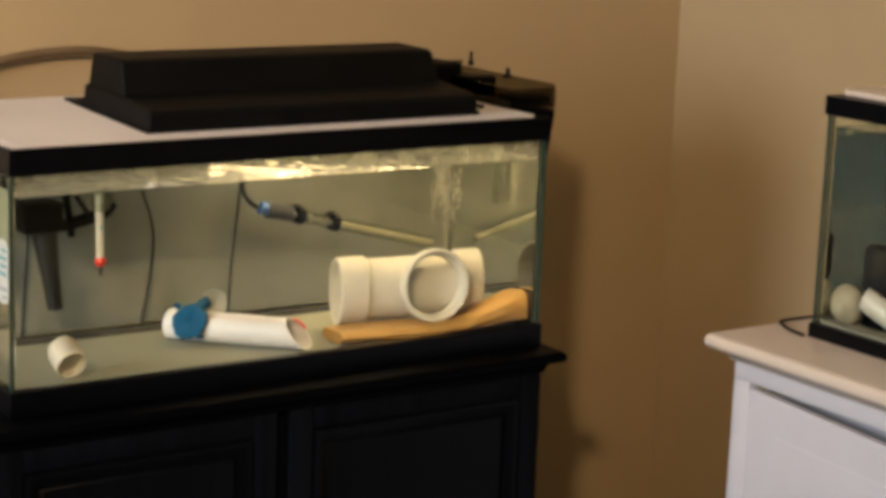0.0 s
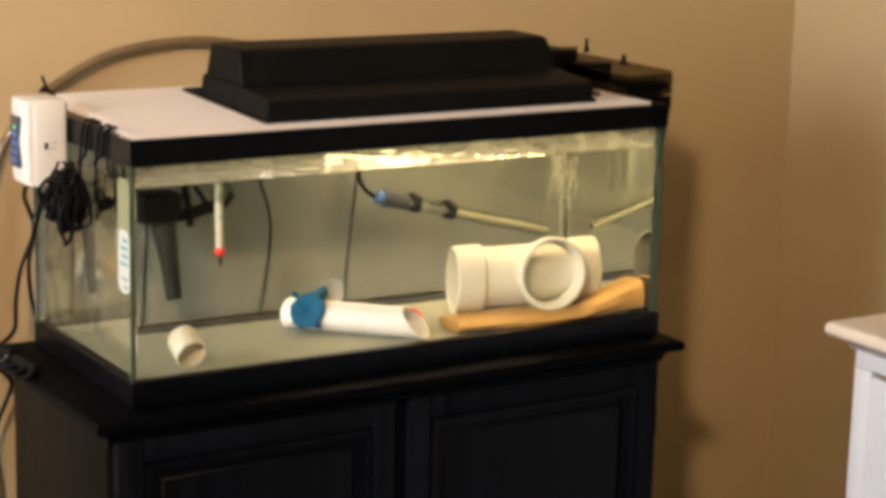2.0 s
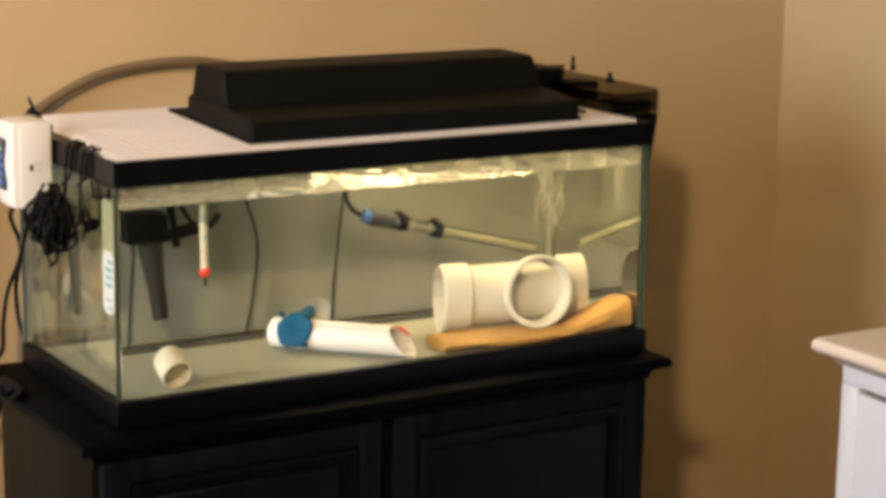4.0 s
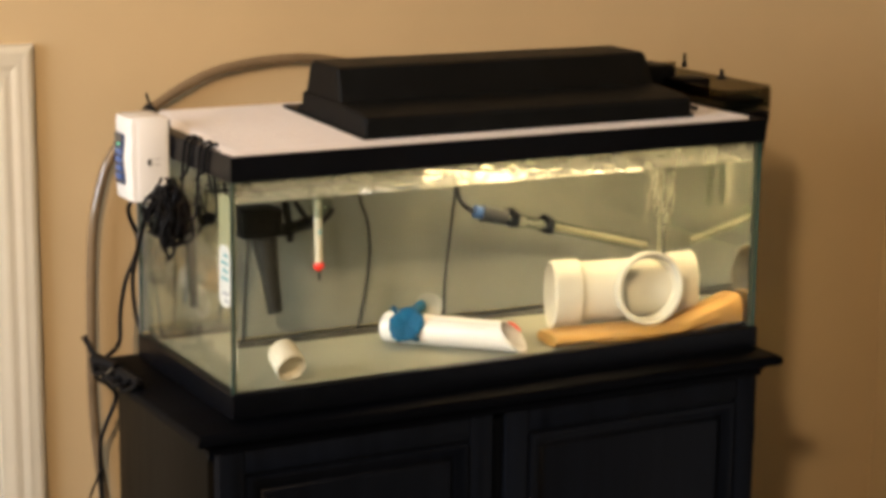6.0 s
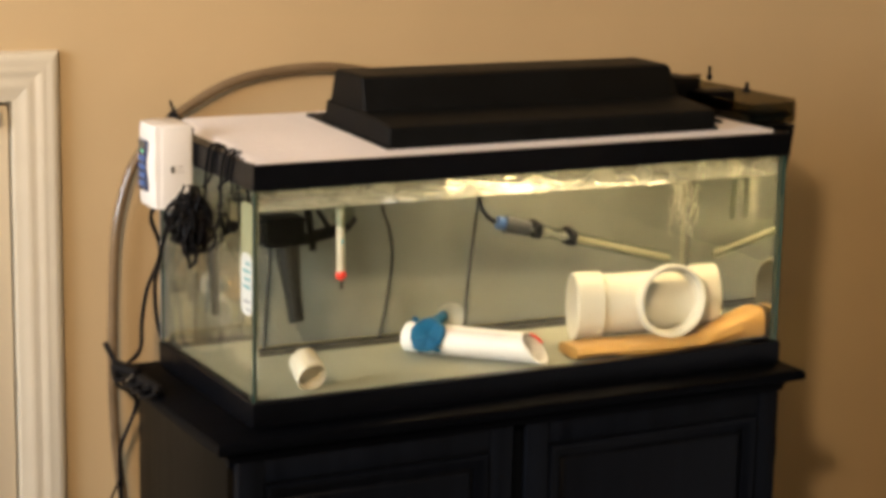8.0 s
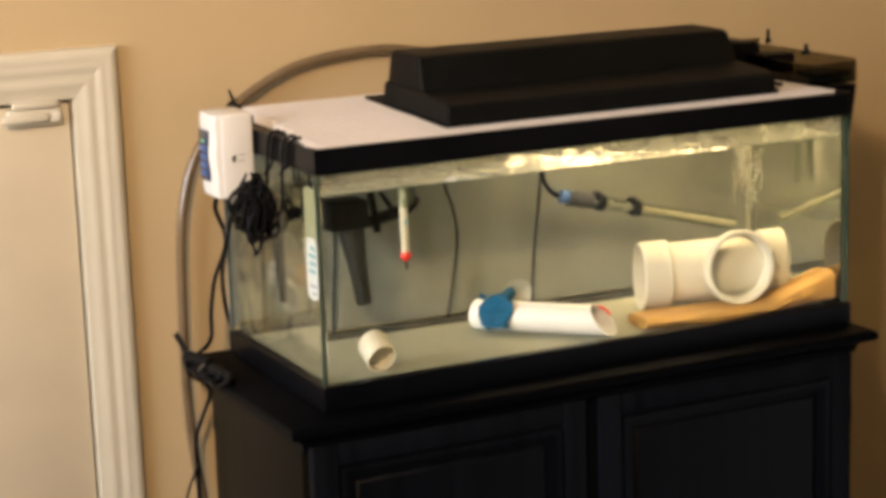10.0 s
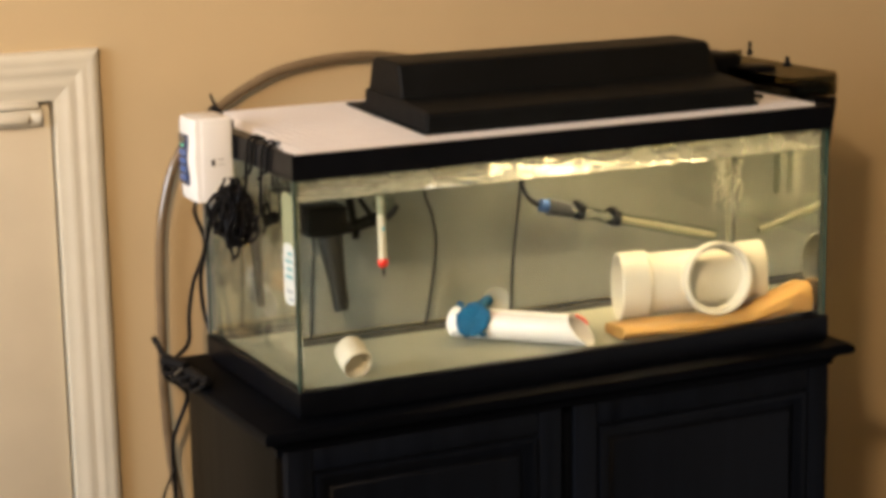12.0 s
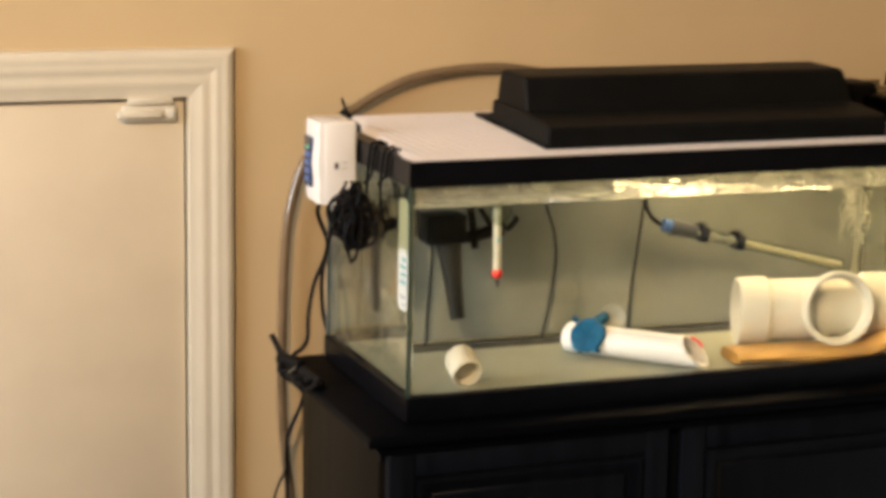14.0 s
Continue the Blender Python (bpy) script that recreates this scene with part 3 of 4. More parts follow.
def tank_things():
    # large white tee: run along the tank, branch towards the front glass
    t = thing("pvc_tee", (0.60, 0.12, TF), "large white PVC pipe tee resting on the wood slab", "pipe fitting")
    a, b_, c = Vector((0.500, 0.142, 0.7945)), Vector((0.712, 0.101, 0.7955)), Vector((0.619, 0.044, 0.8065))
    mid = Vector((0.632, 0.1165, 0.7975))
    m, n = along(a, b_)
    ro, ri, hub = 0.0430, 0.0400, 0.0475
    run = [(ri + 0.004, 0), (hub - 0.002, 0), (hub, 0.002), (hub, 0.040), (hub - 0.002, 0.042), (ro, 0.044), (ro, n - 0.040), (hub - 0.002, n - 0.038), (hub, n - 0.036), (hub, n - 0.002), (hub - 0.002, n), (ri + 0.004, n), (ri + 0.004, n - 0.038), (ri, n - 0.04), (ri, 0.04), (ri + 0.004, 0.038)]
    tail = 0.0025
    part("run", lathe(bmesh.new(), run, m, n=56, shut=True), PVC, t)
    m, n = along(mid, c)
    br = [(ri, 0.030), (ro, 0.030), (ro, n - 0.034), (hub, n - 0.031), (hub + tail, n - 0.029), (hub + tail, n - 0.002), (hub + tail - 0.0015, n), (hub - 0.002, n), (hub - 0.003, n - 0.0015), (hub - 0.0035, n - 0.026), (ri, n - 0.028)]
    part("branch", lathe(bmesh.new(), br, m, n=56, shut=True), PVC, t)

    # wood slab, leaning up towards the right end
    bm = bmesh.new()
    rings = []
    for i in range(29):
        u = i / 28
        x = 0.470 + 0.284 * u
        lift = 0.023 * max(0, u - 0.45) ** 1.3 * 2
        w = (0.033 + 0.012 * math.sin(2.6 * u + 0.4)) * (0.97 if i in (0, 28) else 1)
        hgt = (0.0088 + 0.040 * max(0, u - 0.66)) * (0.95 if i in (0, 28) else 1)
        y = 0.078 - 0.040 * u + 0.004 * math.sin(9 * u)
        ring = []
        for k in range(14):
            q = 2 * math.pi * k / 14
            r = 1 + 0.12 * noise.noise((x * 30, math.cos(q) * 2, math.sin(q) * 2))
            ring.append((x, y + w * r * math.cos(q), TF + hgt * 1.1 + 0.0008 + 0.25 * lift + hgt * r * math.copysign(abs(math.sin(q)) ** 0.45, math.sin(q))))
        rings.append(ring)
    solo("wood_slab", loft(bm, rings), DRIFTWOOD, "orange-brown wood slab lying on the tank floor", "driftwood")

    # long white tube with a slanted open end
    tb = thing("pvc_tube", (0.36, 0.17, TF), "white PVC tube with a slanted open end", "pipe")
    ra, rb = 0.0203, 0.0172
    a, b_ = Vector((0.290, 0.240, TF + 0.0208)), Vector((0.424, 0.050, TF + 0.0205))
    way = (b_ - a).normalized()
    side = way.cross(Vector((0, 0, 1))).normalized()
    up = side.cross(way)
    def ring(base, r, slant=0.0, n=32):
        return [base + r * (math.cos(2 * math.pi * k / n) * side + math.sin(2 * math.pi * k / n) * up) - slant * way * (1 + math.sin(2 * math.pi * k / n)) for k in range(n)]
    bm = bmesh.new()
    rows = [ring(a, rb), ring(a, ra - 0.001), ring(a + 0.001 * way, ra), ring(b_, ra, 0.018), ring(b_, ra - 0.0006, 0.018), ring(b_, rb, 0.018)]
    rows = [[bm.verts.new(p) for p in r] for r in rows]
    for p, q in zip(rows, rows[1:] + rows[:1]):
        for k in range(32):
            bm.faces.new((p[k], p[(k + 1) % 32], q[(k + 1) % 32], q[k]))
    part("tube", bm, PVC_WHITE, tb)
    # red printed lines along the tube, unreadable
    bm = bmesh.new()
    for s in np.arange(0.05, 0.19, 0.009):
        o = a + way * float(s) + (side * 0.6 + up * 0.8) * (ra + 0.0002)
        cable(bm, [o, o + way * 0.006], 0.0007, n=5, steps=1)
    part("printed_line", bm, material("pink_print", (0.62, 0.30, 0.26), 0.5), tb, "faded red print")
    bm = cable(bmesh.new(), [b_ - way * 0.033 - side * 0.008 + up * 0.0172, b_ - way * 0.027 - side * 0.0145 + up * 0.0128, b_ - way * 0.019 - side * 0.0185 + up * 0.0045], 0.0020, n=6, steps=4)
    part("red_mark", bm, RED, tb, "red mark on the cut end")

    # blue clip with a clear suction cup
    bl = thing("suction_cup_clip", (0.305, 0.20, TF), "blue plastic ring clip with a clear suction cup", "clip")
    face = Matrix.Translation((0.2965, 0.180, TF + 0.0316)) @ Vector((-0.55, -0.80, 0.22)).to_track_quat("Z", "Y").to_matrix().to_4x4()
    bm = lathe(bmesh.new(), [(0.0001, 0.003), (0.008, 0.003), (0.009, 0.0036), (0.018, 0.0033), (0.0195, 0.0040), (0.0232, 0.003), (0.024, 0.0), (0.0232, -0.003), (0.0001, -0.002)], Matrix.Identity(4), n=48)
    for v in bm.verts:  # toothed, worn edge
        q = math.atan2(v.co.y, v.co.x)
        k = 1 + max(0, math.hypot(v.co.x, v.co.y) / 0.024 - 0.7) * (0.22 * math.sin(2 * q + 0.6) + 0.10 * math.sin(5 * q) + 0.10 * math.sin(13 * q + 2))
        v.co = face @ Vector((v.co.x * k, v.co.y * k, v.co.z + 0.0006 * math.sin(5 * q)))
    part("ring", bm, BLUE, bl)
    part("lug", boxed(0.302, 0.311, 0.163, 0.170, TF + 0.010, TF + 0.015, bevel=0.001), BLUE, bl)
    part("tab", cable(bmesh.new(), [(0.286, 0.190, TF + 0.0505), (0.279, 0.191, TF + 0.0545)], 0.004, n=8, steps=1), BLUE, bl)
    part("arm", cable(bmesh.new(), [(0.308, 0.184, TF + 0.0465), (0.327, 0.200, TF + 0.052)], 0.0075, n=10, steps=1), BLUE, bl)
    cup = Matrix.Translation((0.337, 0.200, TF + 0.0495)) @ Vector((-0.25, -0.95, 0.15)).to_track_quat("Z", "Y").to_matrix().to_4x4()
    part("suction_cup", lathe(bmesh.new(), [(0.0001, 0.001), (0.009, 0.002), (0.0185, 0.008), (0.0193, 0.008), (0.010, -0.001), (0.006, -0.006), (0.0001, -0.006)], cup, n=32), material("frosted_cup", (0.26, 0.265, 0.235), 0.35), bl, "translucent suction cup")

    # short pipe end
    cp = thing("pipe_cap", (0.11, 0.13, TF), "short white pipe cap lying on its side", "pipe fitting")
    m, n = along((0.089, 0.092, TF + 0.0375), (0.0925, 0.054, TF + 0.0185))
    part("shell", lathe(bmesh.new(), [(0.0001, 0.0), (0.014, 0.0005), (0.0185, 0.004), (0.0200, 0.010), (0.0200, n - 0.001), (0.0194, n), (0.0176, n), (0.0168, n - 0.002), (0.0165, n - 0.013), (0.0001, n - 0.014)], m, n=40), PVC_OLD, cp)

    # glass heater
    ht = thing("aquarium_heater", (0.56, 0.30, 0.85), "slim glass aquarium heater with a blue dial and black holders", "heater")
    a, b_ = Vector((0.447, 0.297, 0.894)), Vector((0.744, 0.293, 0.819))
    way = (b_ - a).normalized()
    at = lambda s: a + way * s
    def seg(s0, s1, r, r2=None):
        return cable(bmesh.new(), [at(s0), at(s1)], r, n=16, steps=1, taper=r2)
    part("dial", seg(-0.004, 0.008, 0.0090), BUTTON, ht, "blue dial")
    part("head", seg(0.008, 0.048, 0.0125, 0.0100), material("grey_head", (0.03, 0.032, 0.036), 0.4), ht)
    part("glass_tube", seg(0.048, 0.285, 0.0085), CLEARPLASTIC, ht, "clear glass tube")
    part("wire", seg(0.05, 0.122, 0.0030), STEEL, ht)
    # metal rings added in place of glints on the glass tube
    for s0 in (0.072, 0.100):
        part("glint_ring", seg(s0, s0 + 0.006, 0.0066), STEEL, ht, "bright metal ring standing in for a glint")
    part("heating_core", seg(0.122, 0.285, 0.0048), material("ceramic_core", (0.44, 0.39, 0.29), 0.5, vary=0.1, scale=90), ht)
    for s in (0.060, 0.118):
        hd = part("holder", seg(s - 0.0055, s + 0.0055, 0.0112), RUBBER, ht)
        p = at(s)
        part("suction_cup", lathe(bmesh.new(), [(0.0001, 0), (0.013, 0.0), (0.006, -0.010), (0.0001, -0.012)], pose(p.x, 0.3125, p.z + 0.002, -90)), RUBBER, hd)
    part("cord", cable(bmesh.new(), [at(-0.006), at(-0.02) + Vector((0, 0, 0.006)), (0.420, 0.304, 0.922), (0.418, 0.306, 0.965), (0.418, 0.306, 1.02)], 0.0032), RUBBER, ht)

    # thermometer hung at the front glass
    th = thing("thermometer", (0.12, 0.03, 0.88), "floating glass thermometer with a red-weighted end", "thermometer")
    part("glass_tube", cable(bmesh.new(), [(0.1190, 0.026, 0.970), (0.1203, 0.026, 0.890)], 0.0052, n=16, steps=1), SCALEPAPER, th, "glass tube with a pale scale")
    part("red_tip", lathe(bmesh.new(), [(0.0001, 0.007), (0.004, 0.0065), (0.0072, 0.002), (0.0072, -0.002), (0.004, -0.006), (0.0001, -0.007)], pose(0.1206, 0.026, 0.8875)), RED, th, "red weighted end")
    part("metal_tip", cable(bmesh.new(), [(0.1208, 0.026, 0.882), (0.1215, 0.026, 0.870)], 0.0022, n=8, steps=1), BROWNPLASTIC, th)
    part("scale_mark", boxed(0.1178, 0.1218, 0.0193, 0.0199, 0.927, 0.933), TEAL, th)
    part("suction_cup", lathe(bmesh.new(), [(0.0001, 0), (0.015, 0.0), (0.008, -0.007), (0.0001, -0.010)], pose(0.119, 0.0125, 0.963, 90)), CLEARPLASTIC, th, "clear suction cup")

    # black corner filter with a tapering tube
    fi = thing("internal_filter", (0.12, 0.28, 0.80), "black internal filter with a tapering brown nozzle", "aquarium filter")
    part("body", boxed(0.088, 0.143, 0.245, 0.300, 0.892, 0.930, bevel=0.004), BLACKPLASTIC, fi)
    part("nozzle", lathe(bmesh.new(), [(0.0001, 0.0), (0.0105, 0.0), (0.0125, 0.05), (0.0175, 0.098), (0.0175, 0.103), (0.0001, 0.103)], Matrix.Translation((0.138, 0.27, 0.789)) @ pose(0, 0, 0, 0, -8, 0), n=24), BROWNPLASTIC, fi, "algae-brown tapering nozzle")
    part("bracket", cable(bmesh.new(), [(0.138, 0.29, 0.900), (0.156, 0.285, 0.895), (0.191, 0.27, 0.905), (0.201, 0.265, 0.905)], 0.0085, n=10), RUBBER, fi)
    part("bracket_hook", cable(bmesh.new(), [(0.156, 0.28, 0.935), (0.162, 0.28, 0.90), (0.164, 0.28, 0.880)], 0.0055, n=8), RUBBER, fi)
    part("clip", cable(bmesh.new(), [(0.168, 0.275, 0.934), (0.182, 0.272, 0.912), (0.188, 0.27, 0.900)], 0.0035, n=8), RUBBER, fi)
    part("clip", cable(bmesh.new(), [(0.202, 0.262, 0.905), (0.212, 0.26, 0.914), (0.217, 0.26, 0.922)], 0.0045, n=8), RUBBER, fi)

    # cords hanging down the inside of the back pane
    def cord(name, pts, label):
        solo(name, cable(bmesh.new(), pts, 0.0024), CORDGREY, label, "cable")
    note = "thin dark cord hanging inside the long aquarium"
    cord("power_cord", [(0.272, 0.306, 1.02), (0.272, 0.307, 0.935), (0.284, 0.308, 0.895), (0.289, 0.309, 0.854), (0.280, 0.309, 0.79), (0.271, 0.309, 0.748)], note)
    cord("power_cord", [(0.424, 0.307, 1.02), (0.417, 0.308, 0.922), (0.410, 0.309, 0.86), (0.403, 0.309, 0.80), (0.400, 0.309, 0.748)], note)
    cord("power_cord", [(0.112, 0.306, 0.90), (0.112, 0.308, 0.87), (0.108, 0.309, 0.81), (0.104, 0.309, 0.748)], note)


# ---------- outside the tank ----------
def label_strip():
    s = thing("thermometer_strip", (0.003, 0.03, 0.85), "white and yellow adhesive strip with teal print on the glass", "label")
    x = 0.0028
    def outline(y0, y1, z0, z1, r, n=8):
        pts = []
        for cy, cz, a0 in ((y1 - r, z0 + r, -90), (y1 - r, z1 - r, 0), (y0 + r, z1 - r, 90), (y0 + r, z0 + r, 180)):
            for i in range(n + 1):
                a = radians(a0 + 90 * i / n)
                pts.append((cy + r * math.cos(a), cz + r * math.sin(a)))
        return pts
    def sheet(o, t):
        return loft(bmesh.new(), [[(x, y, z) for y, z in o], [(x - t, y, z) for y, z in o]])
    part("film", sheet(outline(0.016, 0.050, 0.905, 0.983, 0.010), 0.0006), YELLOWFILM, s, "pale yellow film")
    part("label", sheet(outline(0.015, 0.049, 0.846, 0.922, 0.012), 0.0012), LABELWHITE, s)
    z = 0.912
    for k, w in enumerate((0.6, 0.9, 0.75, 0.9, 0.8, 0.55)):
        part("printed_line", boxed(x - 0.0016, x - 0.0012, 0.020, 0.020 + 0.024 * w, z - 0.0045, z), TEAL if k < 4 else material("grey_print", (0.35, 0.38, 0.42), 0.5), s)
        z -= 0.0095 if k != 3 else 0.018


def controller():
    c = thing("temperature_controller", (-0.03, 0.24, 0.94), "white plastic controller box with blue screen on tank rim", "controller")
    x0, x1, y0, y1, z0, z1 = -0.060, -0.0065, 0.186, 0.248, 0.950, 1.056
    part("housing", boxed(x0 + 0.010, x1, y0, y1, z0, z1, bevel=0.004, seg=3), WHITEPLASTIC, c)
    # curved front
    rings = []
    for i in range(13):
        u = i / 12
        z = z0 + 0.001 + (z1 - z0 - 0.002) * u
        bulge = 0.0085 + 0.0012 * math.cos(4 * math.pi * u) - 0.004 * abs(2 * u - 1) ** 8
        rings.append([(x0 + 0.012, y0 + 0.001, z), (x0 + 0.010 - bulge * 0.7, y0 + 0.002, z), (x0 + 0.010 - bulge, y0 + 0.012, z), (x0 + 0.010 - bulge, y1 - 0.012, z), (x0 + 0.010 - bulge * 0.7, y1 - 0.002, z), (x0 + 0.012, y1 - 0.001, z)])
    part("front_cover", loft(bmesh.new(), rings), WHITEPLASTIC, c)
    sc = part("screen", boxed(x0 - 0.0008, x0 + 0.004, y0 + 0.022, y1 - 0.010, z0 + 0.020, z1 - 0.022, bevel=0.0015), SCREEN, c, "dark glossy screen panel")
    part("display", boxed(x0 - 0.0014, x0 - 0.0008, y0 + 0.025, y1 - 0.013, z0 + 0.0740, z1 - 0.0235), material("grey_display", (0.060, 0.055, 0.048), 0.15), sc, "dark grey display window")
    for k in range(4):
        z = z0 + 0.026 + 0.0105 * k
        part("button", boxed(x0 - 0.0018, x0 - 0.0008, y0 + 0.027, y1 - 0.014, z, z + 0.0070, bevel=0.0006), BUTTON, sc, "blue button")
    part("indicator", boxed(x0 - 0.0022, x0 - 0.0008, y0 + 0.032, y0 + 0.039, z0 + 0.069, z0 + 0.0720), GREENLED, sc, "green indicator")
    part("switch", boxed(x0 + 0.024, x0 + 0.0285, y0 - 0.0012, y0 + 0.002, z0 + 0.046, z0 + 0.054, bevel=0.0006), DARK, c, "small black switch")
    for z in (0.0465, 0.0535):
        part("print", boxed(x0 + 0.032, x0 + 0.041, y0 - 0.0004, y0 + 0.001, z0 + z, z0 + z + 0.0006), DARK, c)
    part("hook", boxed(x1 - 0.0005, -0.0042, 0.200, 0.235, 1.006, 1.028, bevel=0.0004), WHITEPLASTIC, c)
    part("strain_relief", lathe(bmesh.new(), [(0.0001, 0.002), (0.004, 0.002), (0.003, -0.012), (0.0001, -0.012)], pose(-0.028, 0.215, z0)), STEEL, c)


def cables():
    def cord(name, pts, label, r=0.003, extra=None):
        return solo(name, cable(bmesh.new(), pts, r), RUBBER, label, "cable")
    cord("power_cord", [(-0.034, 0.24, 0.950), (-0.026, 0.29, 0.92), (0.004, 0.340, 0.864), (-0.013, 0.345, 0.812), (-0.021, 0.345, 0.768), (-0.023, 0.342, 0.738), (-0.032, 0.333, 0.727), (-0.048, 0.318, 0.7225), (-0.060, 0.300, 0.7225)], "black cord running down beside the tank's corner")
    cord("power_cord", [(-0.012, 0.25, 0.94), (-0.008, 0.31, 0.86), (-0.004, 0.336, 0.83), (-0.005, 0.338, 0.807), (-0.002, 0.338, 0.771), (0.006, 0.337, 0.738), (0.008, 0.336, 0.7175)], "black cord running down beside the tank's corner")
    cord("power_cord", [(-0.062, 0.30, 0.720), (-0.0705, 0.305, 0.70), (-0.030, 0.370, 0.665), (-0.012, 0.395, 0.640), (-0.028, 0.400, 0.596), (-0.033, 0.405, 0.570), (-0.030, 0.415, 0.50), (-0.026, 0.415, 0.3), (-0.03, 0.415, 0.006)], "black cord hanging beside the stand")
    cord("power_cord", [(-0.033, 0.398, 0.540), (-0.041, 0.400, 0.524), (-0.050, 0.400, 0.503), (-0.053, 0.400, 0.489), (-0.051, 0.40, 0.473), (-0.05, 0.40, 0.3), (-0.05, 0.40, 0.006)], "thin black cord hanging beside the stand", 0.002)
    # cords over the rim into the tank
    note = "black cord looped over the aquarium rim"
    for y, low in ((0.135, 0.955), (0.118, 0.985), (0.085, 0.94), (0.066, 0.992)):
        cord("filter_cord", [(0.030, y + 0.004, 0.93), (0.024, y + 0.003, 1.00), (0.010, y, 1.0345), (0.000, y - 0.002, 1.0375), (-0.0062, y - 0.001, 1.031), (-0.0068, y + 0.006, 1.005), (-0.0075, y + 0.012, low + 0.01), (-0.012, y + 0.022, low)], note, 0.0020)
    # coiled bundle with a tie
    rng = random.Random(11)
    bundle = thing("cable_bundle", (-0.03, 0.16, 0.88), "tangled bundle of black cord hanging beside the tank", "cable")
    for k in range(34):
        x = -0.029 + rng.uniform(-0.014, 0.014)
        cy, cz = 0.142 + rng.gauss(0, 0.004), 0.941 + rng.gauss(0, 0.009)
        long, wide, tilt = rng.uniform(0.022, 0.042), rng.uniform(0.008, 0.017), radians(rng.uniform(35, 110))
        sway = rng.uniform(-0.016, 0.016)
        pts = []
        for i in range(13):
            q = 2 * math.pi * i / 12
            e, f = long * math.cos(q), wide * math.sin(q)
            pts.append((x + sway * math.sin(q) + rng.uniform(-0.003, 0.003), cy - e * math.cos(tilt) + f * math.sin(tilt) + rng.uniform(-0.002, 0.002), cz + e * math.sin(tilt) + f * math.cos(tilt)))
        part("loop", cable(bmesh.new(), pts, 0.0020, n=6, steps=4), RUBBER, bundle)
    for dx, dy, dz in ((0, 0, 0), (0.004, 0.014, 0.012)):
        part("tie", cable(bmesh.new(), [(-0.044 + dx, 0.165 + dy, 0.918 + dz), (-0.032, 0.148 + dy, 0.914 + dz), (-0.012, 0.160 + dy, 0.922 + dz)], 0.003), RUBBER, bundle)
    # plugs and ties on the stand's back corner
    plug = thing("cord_plug", (-0.06, 0.30, SZ), "black plugs and cord ends tied at the stand's corner", "plug")
    part("tie_end", cable(bmesh.new(), [(-0.066, 0.318, 0.722), (-0.072, 0.330, 0.738), (-0.076, 0.335, 0.748)], 0.0042, n=8, steps=2), RUBBER, plug)
    part("plug_body", cable(bmesh.new(), [(-0.072, 0.300, 0.7235), (-0.058, 0.255, 0.7235)], 0.0095, n=12, steps=1, taper=0.0065), RUBBER, plug)
    part("plug_body", cable(bmesh.new(), [(-0.062, 0.230, 0.7225), (-0.056, 0.175, 0.7215)], 0.0080, n=12, steps=1, taper=0.0060), RUBBER, plug)
    for k in range(4):
        a = k * 1.3
        part("cord_loop", cable(bmesh.new(), [(-0.075, 0.29 - 0.03 * k, 0.719), (-0.083 + 0.004 * k, 0.27 - 0.025 * k, 0.714 - 0.002 * k), (-0.066, 0.24 - 0.025 * k, 0.722), (-0.05, 0.25 - 0.02 * k, 0.7185), (-0.06, 0.29 - 0.03 * k, 0.721)], 0.003, n=7), RUBBER, plug)
    part("prong", cable(bmesh.new(), [(-0.070, 0.240, 0.727), (-0.082, 0.232, 0.722)], 0.0012, n=6, steps=1), STEEL, plug)


def hose():
    h = thing("hose", (-0.02, 0.432, 0), "translucent brown vinyl hose arching behind the tank", "hose")
    pts = [(0.400, 0.43, 1.070), (0.335, 0.432, 1.083), (0.280, 0.432, 1.0895), (0.211, 0.432, 1.0865), (0.144, 0.432, 1.0735), (0.079, 0.432, 1.042), (0.031, 0.432, 1.0055), (-0.002, 0.432, 0.9625), (-0.020, 0.432, 0.907), (-0.0285, 0.432, 0.852), (-0.0325, 0.432, 0.751), (-0.033, 0.432, 0.63), (-0.027, 0.432, 0.540), (-0.018, 0.432, 0.458), (-0.012, 0.432, 0.25), (-0.010, 0.432, 0.01)]
    part("tube", cable(bmesh.new(), pts, 0.0068, n=16), HOSE, h)
    part("tube", cable(bmesh.new(), [(0.400, 0.43, 1.070), (0.43, 0.42, 1.058), (0.45, 0.39, 1.050), (0.46, 0.352, 1.044)], 0.0068, n=16), HOSE, h)
    m, n = along((0.058, 0.432, 1.0275), (0.064, 0.432, 1.0325))
    part("cable_tie", lathe(bmesh.new(), [(0.0068, -0.004), (0.0096, -0.004), (0.0096, 0.006), (0.0068, 0.006)], m, n=16, shut=True), RUBBER, h)
    part("tie_tail", cable(bmesh.new(), [(0.057, 0.426, 1.036), (0.051, 0.422, 1.047), (0.048, 0.418, 1.053)], 0.0018), RUBBER, h)


